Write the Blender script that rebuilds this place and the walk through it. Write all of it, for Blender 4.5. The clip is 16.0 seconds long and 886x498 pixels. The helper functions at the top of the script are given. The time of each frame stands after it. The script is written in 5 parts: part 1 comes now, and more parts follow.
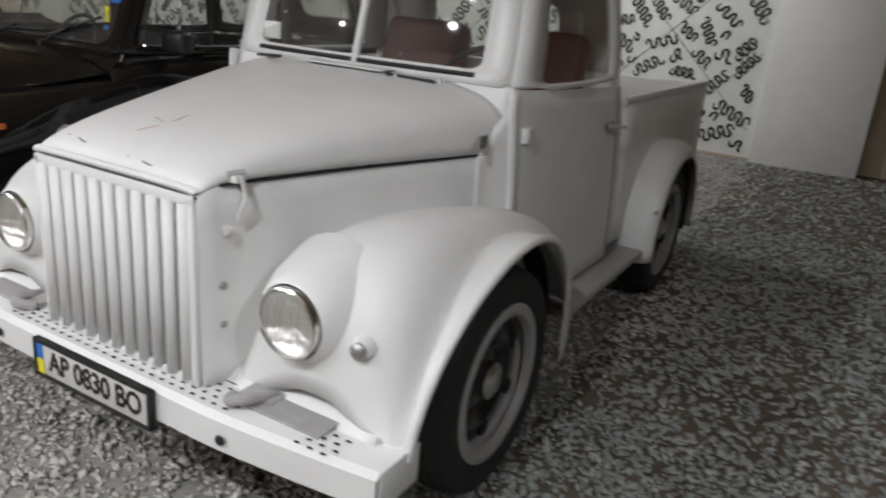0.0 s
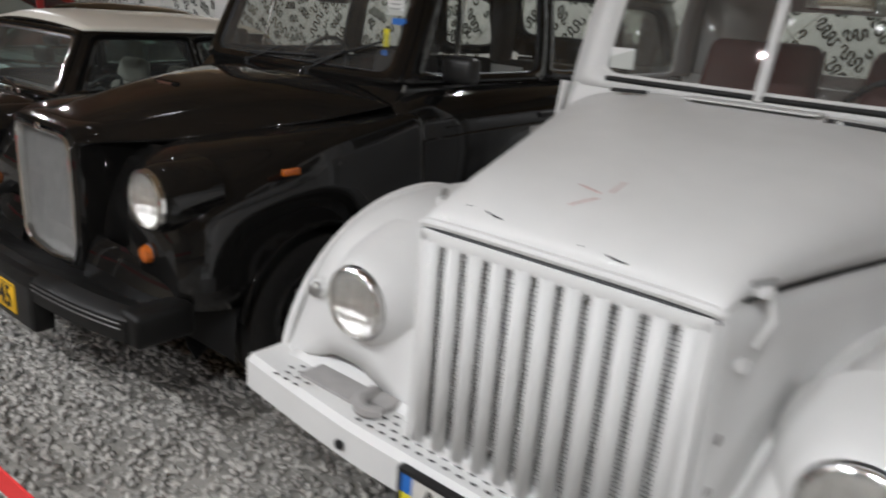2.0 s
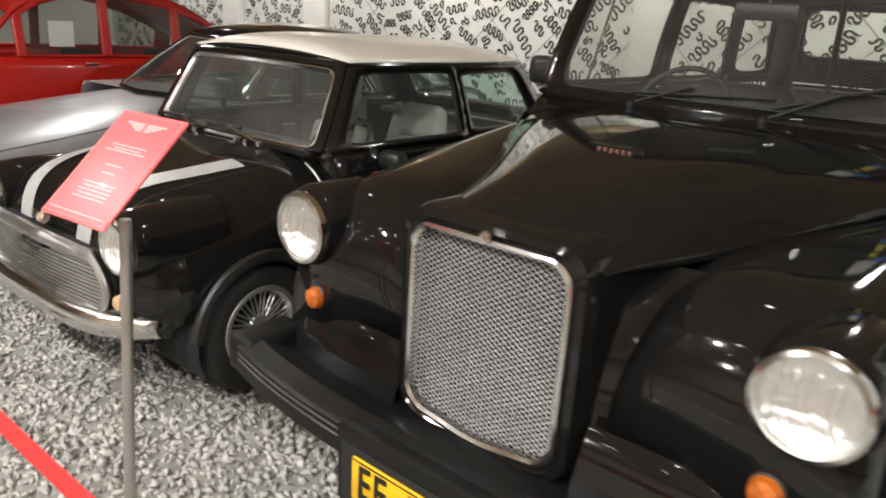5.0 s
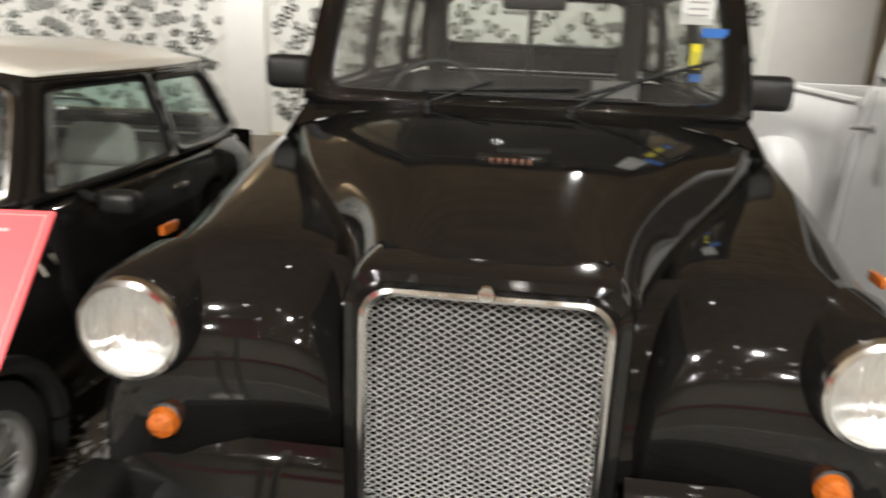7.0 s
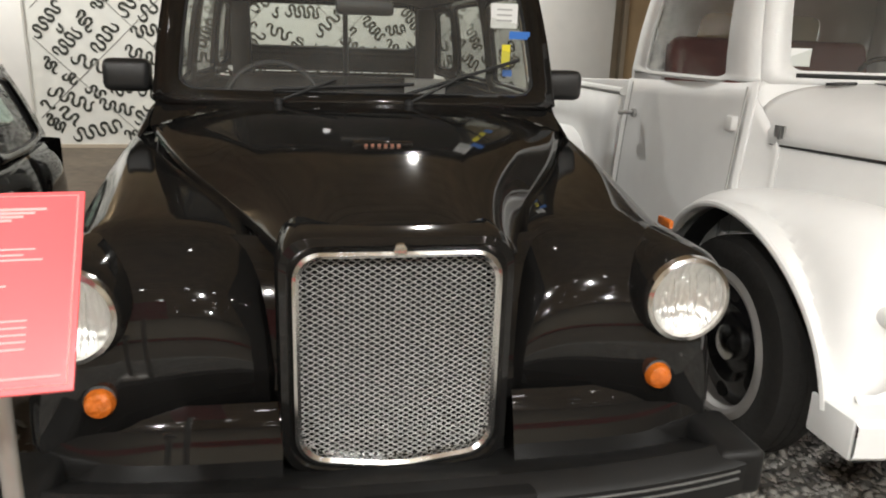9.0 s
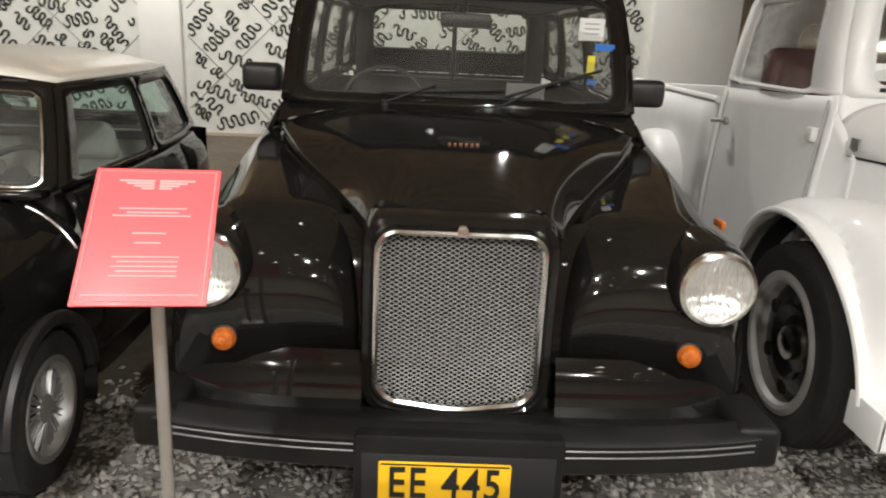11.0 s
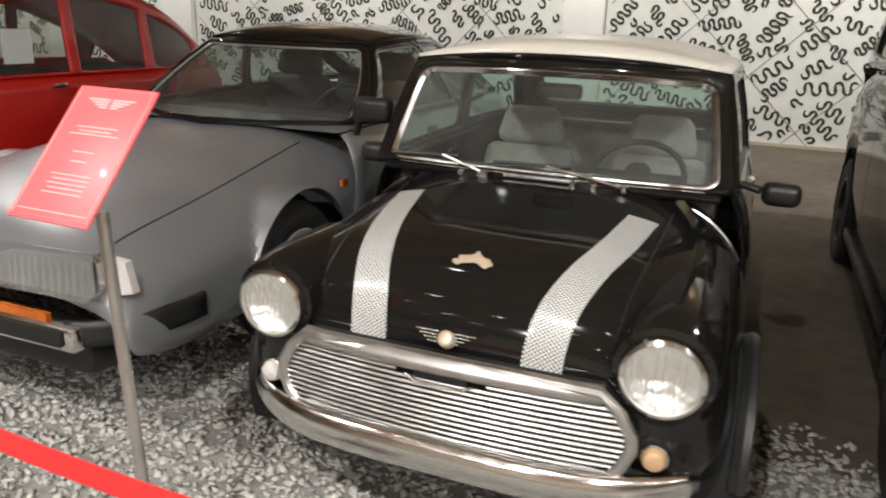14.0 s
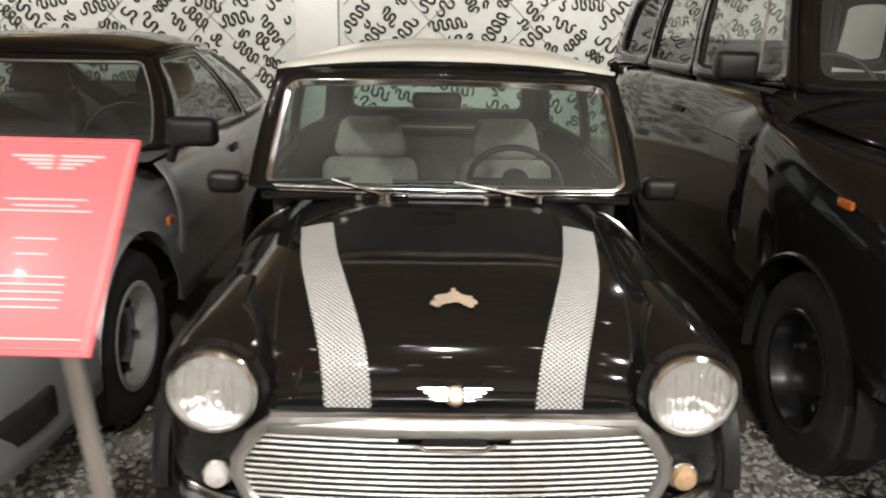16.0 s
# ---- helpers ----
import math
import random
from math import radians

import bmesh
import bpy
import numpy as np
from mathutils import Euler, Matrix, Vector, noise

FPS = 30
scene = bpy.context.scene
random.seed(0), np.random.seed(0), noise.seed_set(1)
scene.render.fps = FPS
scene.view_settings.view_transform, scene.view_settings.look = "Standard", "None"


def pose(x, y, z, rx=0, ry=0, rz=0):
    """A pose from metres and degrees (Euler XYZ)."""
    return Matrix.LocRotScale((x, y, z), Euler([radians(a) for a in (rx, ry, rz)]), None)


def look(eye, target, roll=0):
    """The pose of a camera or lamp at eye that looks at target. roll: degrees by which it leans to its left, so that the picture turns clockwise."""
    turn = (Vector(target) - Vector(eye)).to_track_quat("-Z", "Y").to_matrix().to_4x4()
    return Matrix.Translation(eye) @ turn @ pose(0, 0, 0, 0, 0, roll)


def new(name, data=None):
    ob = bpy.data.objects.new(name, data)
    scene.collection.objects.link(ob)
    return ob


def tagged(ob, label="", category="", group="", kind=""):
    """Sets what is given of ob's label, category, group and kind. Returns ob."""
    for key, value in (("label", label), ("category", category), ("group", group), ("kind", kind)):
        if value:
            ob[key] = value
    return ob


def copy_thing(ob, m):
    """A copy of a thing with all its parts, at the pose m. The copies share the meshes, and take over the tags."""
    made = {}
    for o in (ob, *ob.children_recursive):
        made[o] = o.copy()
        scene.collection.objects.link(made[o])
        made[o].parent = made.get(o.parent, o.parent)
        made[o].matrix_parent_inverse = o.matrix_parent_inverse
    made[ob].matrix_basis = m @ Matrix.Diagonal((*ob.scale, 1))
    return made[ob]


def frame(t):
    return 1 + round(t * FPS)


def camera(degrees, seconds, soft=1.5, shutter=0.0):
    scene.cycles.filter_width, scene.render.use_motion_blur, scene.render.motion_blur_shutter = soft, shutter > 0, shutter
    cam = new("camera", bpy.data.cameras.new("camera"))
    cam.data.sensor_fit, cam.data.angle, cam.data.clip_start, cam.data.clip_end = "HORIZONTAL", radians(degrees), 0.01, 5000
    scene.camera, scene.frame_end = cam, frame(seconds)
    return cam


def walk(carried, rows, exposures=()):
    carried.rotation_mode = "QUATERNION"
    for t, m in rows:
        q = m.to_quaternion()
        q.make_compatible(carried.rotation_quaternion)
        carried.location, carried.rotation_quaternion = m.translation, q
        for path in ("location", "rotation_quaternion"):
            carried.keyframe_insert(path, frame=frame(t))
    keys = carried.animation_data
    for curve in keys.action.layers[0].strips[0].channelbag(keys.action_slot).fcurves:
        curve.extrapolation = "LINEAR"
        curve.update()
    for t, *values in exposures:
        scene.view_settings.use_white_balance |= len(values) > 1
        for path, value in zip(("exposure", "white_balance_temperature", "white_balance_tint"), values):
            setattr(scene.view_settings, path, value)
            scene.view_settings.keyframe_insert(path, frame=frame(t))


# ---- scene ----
# ---- camera and its walk ----
cam = camera(62.1, 16.0, soft=1.9, shutter=0.65)
PATH = [
    (0, (4.011, -1.462, 1.611), (3.162, 0.233, 0.973), 5.0),
    (0.5, (3.783, -1.356, 1.568), (2.839, 0.287, 0.929), 4.9),
    (1, (3.545, -1.278, 1.555), (2.539, 0.331, 0.924), 4.4),
    (1.5, (3.224, -1.291, 1.556), (2.15, 0.271, 0.917), 4.4),
    (2, (2.887, -1.363, 1.562), (1.775, 0.176, 0.933), 4.4),
    (2.5, (2.51, -1.264, 1.532), (1.333, 0.223, 0.898), 4.0),
    (3, (2.23, -1.268, 1.539), (1.033, 0.21, 0.921), 3.8),
    (3.5, (1.899, -1.363, 1.575), (0.7, 0.119, 0.971), 3.8),
    (4, (1.535, -1.378, 1.523), (0.325, 0.099, 0.927), 3.8),
    (6.5, (0.158, -1.254, 1.455), (-0.444, 0.563, 0.874), 2.8),
    (7, (0.001, -1.251, 1.449), (-0.147, 0.661, 0.881), 2.3),
    (7.5, (-0.131, -1.158, 1.386), (0.07, 0.75, 0.822), 2.2),
    (8, (-0.209, -1.201, 1.405), (0.199, 0.681, 0.864), 1.9),
    (8.5, (-0.273, -1.361, 1.423), (0.18, 0.511, 0.883), 1.9),
    (11, (-0.173, -1.876, 1.499), (-0.059, 0.041, 0.939), 2.7),
    (11.5, (-0.225, -1.861, 1.488), (-0.191, 0.058, 0.923), 2.8),
    (12, (-0.467, -1.891, 1.492), (-0.57, 0.024, 0.923), 3.0),
    (12.5, (-0.719, -1.896, 1.474), (-1.055, -0.013, 0.892), 2.7),
    (13, (-0.957, -1.835, 1.439), (-1.554, -0.023, 0.841), 2.4),
    (13.5, (-1.206, -1.744, 1.438), (-1.87, 0.045, 0.839), 2.2),
    (14, (-1.415, -1.708, 1.403), (-2.102, 0.073, 0.807), 2.1),
    (14.5, (-1.55, -1.688, 1.409), (-2.125, 0.135, 0.822), 1.6),
    (15, (-1.696, -1.586, 1.36), (-1.972, 0.305, 0.77), 1.5),
    (15.5, (-1.902, -1.527, 1.368), (-1.902, 0.387, 0.789), 1.5),
    (16, (-2.078, -1.565, 1.401), (-2.018, 0.351, 0.829), 1.4),
]
walk(cam, [(r[0], look(r[1], r[2], r[3])) for r in PATH],
     exposures=[(0, -0.56, 5830, 10), (1.5, -0.72, 5830, 10), (2.5, -0.64, 5880, 10), (3.5, 0.03, 6250, 10), (4, 0.15, 6250, 10), (6.5, 0.24, 6250, 8), (7.5, 0.33, 6250, 8), (8.5, 0.2, 6250, 8), (11, 0.0, 6250, 9), (14, 0.0, 6250, 9), (14.5, -0.06, 6250, 9), (15.5, -0.06, 6250, 9), (16, 0.03, 6250, 9)])

# ---- world and lamps ----
world = bpy.data.worlds.new("world")
scene.world = world
world.use_nodes = True
world.node_tree.nodes["Background"].inputs[0].default_value = (0.9, 0.85, 0.78, 1)
world.node_tree.nodes["Background"].inputs[1].default_value = 0.02
scene.view_settings.exposure = 0.0


def disc_lamp(x, y, z, size, watts, colour, target=None):
    data = bpy.data.lights.new("unseen_ceiling_light", "AREA")
    data.shape, data.size, data.energy, data.color = "DISK", size, watts, colour
    ob = new("unseen_ceiling_light", data)
    ob.matrix_world = look((x, y, z), target or (x, y + 0.001, 0))
    return ob


WARM = (1.0, 0.955, 0.89)
# Lamps at x 0.95 and 6.2 are added to brighten the pickup's sides.
LAMPS = [(-4.4, -2.2, 120), (-1.9, -2.7, 130), (0.6, -2.9, 130), (3.2, -2.6, 120), (-3.0, -6.2, 160), (1.6, -6.2, 140), (-7.2, 2.4, 90), (0.95, 4.2, 85), (6.2, -1.6, 90)]
# Added unseen fill along the ceiling, aimed to brighten the printed wall.
WALL_FILL = [(-14.0, 60), (-10.6, 66), (-7.0, 66), (-3.6, 68), (-0.4, 64), (2.2, 34)]
for lx, ly, lw in LAMPS:
    disc_lamp(lx, ly, 3.52, 0.09, lw, WARM)
for lx, lw in WALL_FILL:
    disc_lamp(lx, 7.0, 3.5, 0.25, lw, WARM, (lx, 8.68, 1.0))


# ---- materials ----
def mat(name, colour, rough=0.5, metal=0.0, coat=0.0, vary=0.0, scale=20.0, bump=0.0, bscale=80.0, spec=0.5, rvary=0.0, rscale=6.0):
    m = bpy.data.materials.new(name)
    m.use_nodes = True
    nt = m.node_tree
    b = nt.nodes["Principled BSDF"]
    b.inputs["Base Color"].default_value = (*colour, 1)
    b.inputs["Roughness"].default_value = rough
    b.inputs["Metallic"].default_value = metal
    b.inputs["Coat Weight"].default_value = coat
    b.inputs["Coat Roughness"].default_value = 0.04
    b.inputs["Specular IOR Level"].default_value = spec
    co = nt.nodes.new("ShaderNodeTexCoord")

    def tex(s, d=4.0):
        n = nt.nodes.new("ShaderNodeTexNoise")
        n.inputs["Scale"].default_value, n.inputs["Detail"].default_value = s, d
        nt.links.new(co.outputs["Object"], n.inputs["Vector"])
        return n

    def ramp(fac, a, bb):
        r = nt.nodes.new("ShaderNodeMapRange")
        r.inputs[1].default_value, r.inputs[2].default_value = 0.3, 0.7
        r.inputs[3].default_value, r.inputs[4].default_value = a, bb
        nt.links.new(fac, r.inputs[0])
        return r.outputs[0]
    if vary:
        mix = nt.nodes.new("ShaderNodeMix")
        mix.data_type = "RGBA"
        mix.inputs[6].default_value = (*[c * (1 - vary) for c in colour], 1)
        mix.inputs[7].default_value = (*[min(1, c * (1 + vary)) for c in colour], 1)
        a, bb = tex(scale), tex(scale * 0.13, 2.0)
        add = nt.nodes.new("ShaderNodeMath")
        add.operation = "MULTIPLY_ADD"
        add.inputs[1].default_value = 0.5
        nt.links.new(a.outputs[0], add.inputs[0])
        half = nt.nodes.new("ShaderNodeMath")
        half.operation = "MULTIPLY"
        half.inputs[1].default_value = 0.5
        nt.links.new(bb.outputs[0], half.inputs[0])
        nt.links.new(half.outputs[0], add.inputs[2])
        nt.links.new(ramp(add.outputs[0], 0, 1), mix.inputs[0])
        nt.links.new(mix.outputs[2], b.inputs["Base Color"])
    if rvary:
        nt.links.new(ramp(tex(rscale).outputs[0], rough, rough + rvary), b.inputs["Roughness"])
    if bump:
        bp = nt.nodes.new("ShaderNodeBump")
        bp.inputs["Strength"].default_value, bp.inputs["Distance"].default_value = bump, 0.01
        nt.links.new(tex(bscale).outputs[0], bp.inputs["Height"])
        nt.links.new(bp.outputs[0], b.inputs["Normal"])
    return m


def glass_mat(name, tint, gloss=0.0, haze=0.0):
    """A thin pane: see-through, with Fresnel gloss and pale haze painted in as smears."""
    m = bpy.data.materials.new(name)
    m.use_nodes = True
    nt = m.node_tree
    nt.nodes.remove(nt.nodes["Principled BSDF"])
    out = nt.nodes["Material Output"]
    tr, gl, mx, lw, p5, ma = (nt.nodes.new("ShaderNode" + k) for k in ("BsdfTransparent", "BsdfGlossy", "MixShader", "LayerWeight", "Math", "Math"))
    tr.inputs[0].default_value = (*tint, 1)
    gl.inputs["Roughness"].default_value = 0.02 + gloss
    p5.operation, p5.inputs[1].default_value = "POWER", 4.0
    ma.operation, ma.inputs[1].default_value, ma.inputs[2].default_value = "MULTIPLY_ADD", 0.85, 0.045
    nt.links.new(lw.outputs["Facing"], p5.inputs[0])
    nt.links.new(p5.outputs[0], ma.inputs[0])
    nt.links.new(ma.outputs[0], mx.inputs[0])
    nt.links.new(tr.outputs[0], mx.inputs[1])
    nt.links.new(gl.outputs[0], mx.inputs[2])
    # Pale diffuse film stands in for the grey haze that glass reflects.
    if haze:
        df, dm, nz, co, mr = (nt.nodes.new("ShaderNode" + k) for k in ("BsdfDiffuse", "MixShader", "TexNoise", "TexCoord", "MapRange"))
        df.inputs[0].default_value = (0.72, 0.71, 0.68, 1)
        nz.inputs["Scale"].default_value, nz.inputs["Detail"].default_value = 3.5, 6.0
        mr.inputs[1].default_value, mr.inputs[2].default_value, mr.inputs[3].default_value, mr.inputs[4].default_value = 0.3, 0.75, haze * 0.6, haze * 1.7
        nt.links.new(co.outputs["Object"], nz.inputs["Vector"])
        nt.links.new(nz.outputs[0], mr.inputs[0])
        nt.links.new(mr.outputs[0], dm.inputs[0])
        nt.links.new(mx.outputs[0], dm.inputs[1])
        nt.links.new(df.outputs[0], dm.inputs[2])
        nt.links.new(dm.outputs[0], out.inputs[0])
    else:
        nt.links.new(mx.outputs[0], out.inputs[0])
    return m


def flute_mat():
    """Bright silvered lamp bowl broken up by upright flutes and cross bands."""
    m = mat("lamp_reflector", (0.95, 0.95, 0.94), 0.3, metal=1.0)
    nt = m.node_tree
    co, w1, w2, ad, bp = (nt.nodes.new("ShaderNode" + k) for k in ("TexCoord", "TexWave", "TexWave", "Math", "Bump"))
    for w, axis, sc in ((w1, "X", 22.0), (w2, "Z", 9.0)):
        w.bands_direction = axis
        w.inputs["Scale"].default_value, w.inputs["Distortion"].default_value = sc, 4.5
        w.inputs["Detail"].default_value, w.inputs["Detail Scale"].default_value = 1.0, 2.0
        nt.links.new(co.outputs["Object"], w.inputs["Vector"])
    ad.operation = "ADD"
    nt.links.new(w1.outputs["Fac"], ad.inputs[0])
    nt.links.new(w2.outputs["Fac"], ad.inputs[1])
    bp.inputs["Strength"].default_value, bp.inputs["Distance"].default_value = 0.55, 0.003
    nt.links.new(ad.outputs[0], bp.inputs["Height"])
    nt.links.new(bp.outputs[0], nt.nodes["Principled BSDF"].inputs["Normal"])
    return m


def island_mat(name, cols, rough=0.8, bump=0.0):
    """Each loose piece of one mesh takes its own shade."""
    m = mat(name, cols[0], rough, bump=bump, bscale=120)
    nt = m.node_tree
    g, r = nt.nodes.new("ShaderNodeNewGeometry"), nt.nodes.new("ShaderNodeValToRGB")
    nt.links.new(g.outputs["Random Per Island"], r.inputs[0])
    els = r.color_ramp.elements
    els[0].color, els[1].color = (*cols[0], 1), (*cols[-1], 1)
    for i, c in enumerate(cols[1:-1]):
        els.new((i + 1) / (len(cols) - 1)).color = (*c, 1)
    nt.links.new(r.outputs[0], nt.nodes["Principled BSDF"].inputs["Base Color"])
    return m


def glow_mat(name, colour, strength):
    m = mat(name, colour)
    b = m.node_tree.nodes["Principled BSDF"]
    b.inputs["Emission Color"].default_value = (*colour, 1)
    b.inputs["Emission Strength"].default_value = strength
    return m


BLACK = mat("black_gloss_paint", (0.0085, 0.0081, 0.0077), 0.035, coat=0.0, rvary=0.04, rscale=3, bump=0.006, bscale=9, spec=0.5)
WHITE = mat("white_gloss_paint", (0.76, 0.757, 0.745), 0.42, coat=0.22, vary=0.05, scale=7, rvary=0.15, bump=0.015, bscale=14)
CREAM = mat("cream_roof_paint", (0.73, 0.69, 0.61), 0.3, coat=0.4, vary=0.04, scale=5)
SILVER = mat("grey_metallic_paint", (0.26, 0.265, 0.275), 0.3, metal=0.5, coat=0.5, vary=0.12, scale=4, rvary=0.12)
RED = mat("red_body_paint", (0.42, 0.012, 0.008), 0.3, coat=0.4, vary=0.08, scale=6)
CHROME = mat("chrome", (0.80, 0.79, 0.77), 0.09, metal=1.0, rvary=0.14, rscale=18)
ALLOY = mat("dull_alloy", (0.42, 0.42, 0.41), 0.38, metal=0.8, vary=0.15, scale=30)
STEEL = mat("brushed_steel_pole", (0.52, 0.50, 0.47), 0.28, metal=0.9, rvary=0.2, rscale=40)
RUBBER = mat("tyre_rubber", (0.018, 0.017, 0.016), 0.75, vary=0.3, scale=25, bump=0.3, bscale=60)
TRIM = mat("black_rubber_trim", (0.012, 0.012, 0.012), 0.5)
PLASTIC = mat("dark_grey_plastic", (0.016, 0.016, 0.016), 0.34, vary=0.2, scale=40, bump=0.15, bscale=300)
BUMPER = mat("satin_black_bumper", (0.007, 0.0068, 0.0065), 0.40, vary=0.25, scale=12, rvary=0.2, spec=0.28)
# Near-black puts the shade of arches, undersides and recesses into the colour.
DARK = mat("shade_black", (0.008, 0.008, 0.008), 0.9)
BLACKRIM = mat("black_wheel_steel", (0.012, 0.012, 0.013), 0.25, coat=0.4)
GREYRIM = mat("grey_rim_paint", (0.36, 0.35, 0.34), 0.5, vary=0.15, scale=20)
REFL = flute_mat()
# The pale film here is painted in to brighten the lamp glass.
LENS = glass_mat("lamp_lens", (0.96, 0.96, 0.95), 0.03, haze=0.075)
AMBER = mat("amber_lens", (0.50, 0.12, 0.012), 0.16, coat=0.7, vary=0.35, scale=60, bump=0.9, bscale=70)
AMBERDIM = mat("faded_amber_lens", (0.55, 0.36, 0.20), 0.25, coat=0.5, bump=0.5, bscale=80)
CLEAR = mat("frosted_clear_lens", (0.62, 0.58, 0.55), 0.25, coat=0.5, bump=0.5, bscale=80)
GLASS = glass_mat("clear_glass", (0.80, 0.82, 0.795), haze=0.042)
GREENGLASS = glass_mat("green_tinted_glass", (0.70, 0.84, 0.79), haze=0.05)
DARKGLASS = glass_mat("dark_tinted_glass", (0.62, 0.70, 0.67), haze=0.03)
SEATGREY = mat("grey_seat_cloth", (0.52, 0.48, 0.44), 0.9, vary=0.2, scale=60, bump=0.3, bscale=200)
SEATRED = mat("dark_red_leather", (0.12, 0.025, 0.02), 0.5, vary=0.2, scale=30)
SEATDARK = mat("dark_seat_vinyl", (0.03, 0.028, 0.027), 0.6, vary=0.3, scale=30)
INTERIOR = mat("dark_interior", (0.05, 0.046, 0.042), 0.7, vary=0.3, scale=20)
PLATEY = mat("yellow_plate", (0.80, 0.47, 0.01), 0.4, vary=0.06, scale=30)
PLATEW = mat("white_plate", (0.62, 0.60, 0.56), 0.4, vary=0.12, scale=30)
INK = mat("black_ink", (0.01, 0.01, 0.01), 0.5)
PAPER = mat("white_paper", (0.80, 0.80, 0.78), 0.7)
BLUE = mat("blue_sticker", (0.03, 0.16, 0.55), 0.5)
YELLOW = mat("yellow_sticker", (0.78, 0.68, 0.02), 0.5)
SIGNRED = mat("red_sign_print", (0.86, 0.12, 0.13), 0.45, coat=0.12, vary=0.04, scale=8)
SIGNINK = mat("pale_sign_print", (0.93, 0.40, 0.39), 0.4)
BELT = mat("red_webbing", (0.72, 0.03, 0.03), 0.6, vary=0.1, scale=50, bump=0.2, bscale=300)
BRASSY = mat("brass_emblem", (0.66, 0.53, 0.40), 0.35, metal=0.4, vary=0.2, scale=90)
BARS = mat("polished_alloy_bar", (0.64, 0.63, 0.61), 0.30, metal=1.0, rvary=0.16, rscale=25)
WALL = mat("white_wall_board", (0.66, 0.66, 0.62), 0.8, vary=0.10, scale=6, bump=0.1, bscale=60)
POST = mat("white_painted_post", (0.74, 0.73, 0.70), 0.7, vary=0.05, scale=5)
BEIGE = mat("beige_plaster", (0.46, 0.40, 0.31), 0.85, vary=0.12, scale=4, bump=0.15, bscale=40)
TAN = mat("tan_door_paint", (0.38, 0.27, 0.15), 0.6, vary=0.15, scale=5)
NETINK = mat("dark_camouflage_print", (0.035, 0.037, 0.03), 0.8, vary=0.6, scale=25)
SEAM = mat("grey_board_joint", (0.30, 0.30, 0.28), 0.8, vary=0.3, scale=12)
CEIL = mat("brown_boarded_ceiling", (0.62, 0.45, 0.26), 0.6, vary=0.3, scale=3)
GROUND = mat("bare_dusty_floor", (0.115, 0.094, 0.07), 0.9, vary=0.35, scale=9, bump=0.35, bscale=50)
GRAVEL = island_mat("gravel_chips", [(0.25, 0.243, 0.23), (0.46, 0.44, 0.405), (0.35, 0.336, 0.313), (0.55, 0.526, 0.488), (0.41, 0.394, 0.368), (0.60, 0.573, 0.532)], 0.85, bump=0.3)
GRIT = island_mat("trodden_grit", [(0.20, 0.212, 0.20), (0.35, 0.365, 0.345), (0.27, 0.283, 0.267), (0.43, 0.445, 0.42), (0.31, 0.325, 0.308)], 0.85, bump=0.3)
BED = mat("grey_stone_dust", (0.24, 0.23, 0.21), 0.9, vary=0.4, scale=45, bump=0.4, bscale=90)
COPPER = mat("dull_copper_badge", (0.26, 0.12, 0.08), 0.4, metal=0.5)
PINSTRIPE = mat("worn_silver_pinstripe", (0.22, 0.22, 0.215), 0.35, metal=0.7, vary=0.2, scale=20)
BROWNPLATE = mat("dark_brown_base", (0.06, 0.04, 0.032), 0.5, vary=0.2, scale=20)
GLOW = glow_mat("lamp_glow", (1.0, 0.95, 0.88), 45.0)
MESHWIRE = mat("dull_grille_wire", (0.27, 0.265, 0.255), 0.45, metal=0.4, vary=0.15, scale=30)
GREYWIRE = mat("pale_grille_wire", (0.58, 0.575, 0.56), 0.5, vary=0.15, scale=30)


def check_mat():
    """White bonnet tape with a fine dark check."""
    m = mat("checked_white_tape", (0.78, 0.77, 0.74), 0.35, coat=0.3)
    nt = m.node_tree
    co, sp, ad, cb, mp, ch = (nt.nodes.new("ShaderNode" + k) for k in ("TexCoord", "SeparateXYZ", "Math", "CombineXYZ", "Mapping", "TexChecker"))
    mp.inputs["Rotation"].default_value = (0, 0, radians(4))
    ch.inputs["Color1"].default_value, ch.inputs["Color2"].default_value = (0.72, 0.71, 0.68, 1), (0.10, 0.10, 0.10, 1)
    ch.inputs["Scale"].default_value = 150
    # run along the tape: forward over the bonnet, then down the nose
    nt.links.new(co.outputs["Object"], sp.inputs[0])
    nt.links.new(sp.outputs[1], ad.inputs[0])
    nt.links.new(sp.outputs[2], ad.inputs[1])
    nt.links.new(sp.outputs[0], cb.inputs[0])
    nt.links.new(ad.outputs[0], cb.inputs[1])
    nt.links.new(cb.outputs[0], mp.inputs[0])
    nt.links.new(mp.outputs[0], ch.inputs["Vector"])
    nt.links.new(ch.outputs[0], nt.nodes["Principled BSDF"].inputs["Base Color"])
    return m


CHECK = check_mat()


# ---- mesh tools: every mesh is a pair (verts, faces) ----
def join(*ms):
    V, F = [], []
    for v, f in ms:
        n = len(V)
        V += [Vector(p) for p in v]
        F += [[i + n for i in q] for q in f]
    return V, F


def xf(m, M):
    return [M @ Vector(p) for p in m[0]], m[1]


def flip(m):
    """Mirrored across x = 0."""
    return [Vector((-p[0], p[1], p[2])) for p in m[0]], [list(reversed(f)) for f in m[1]]


def lin(a, b, n):
    return [a + (b - a) * i / (n - 1) for i in range(n)]


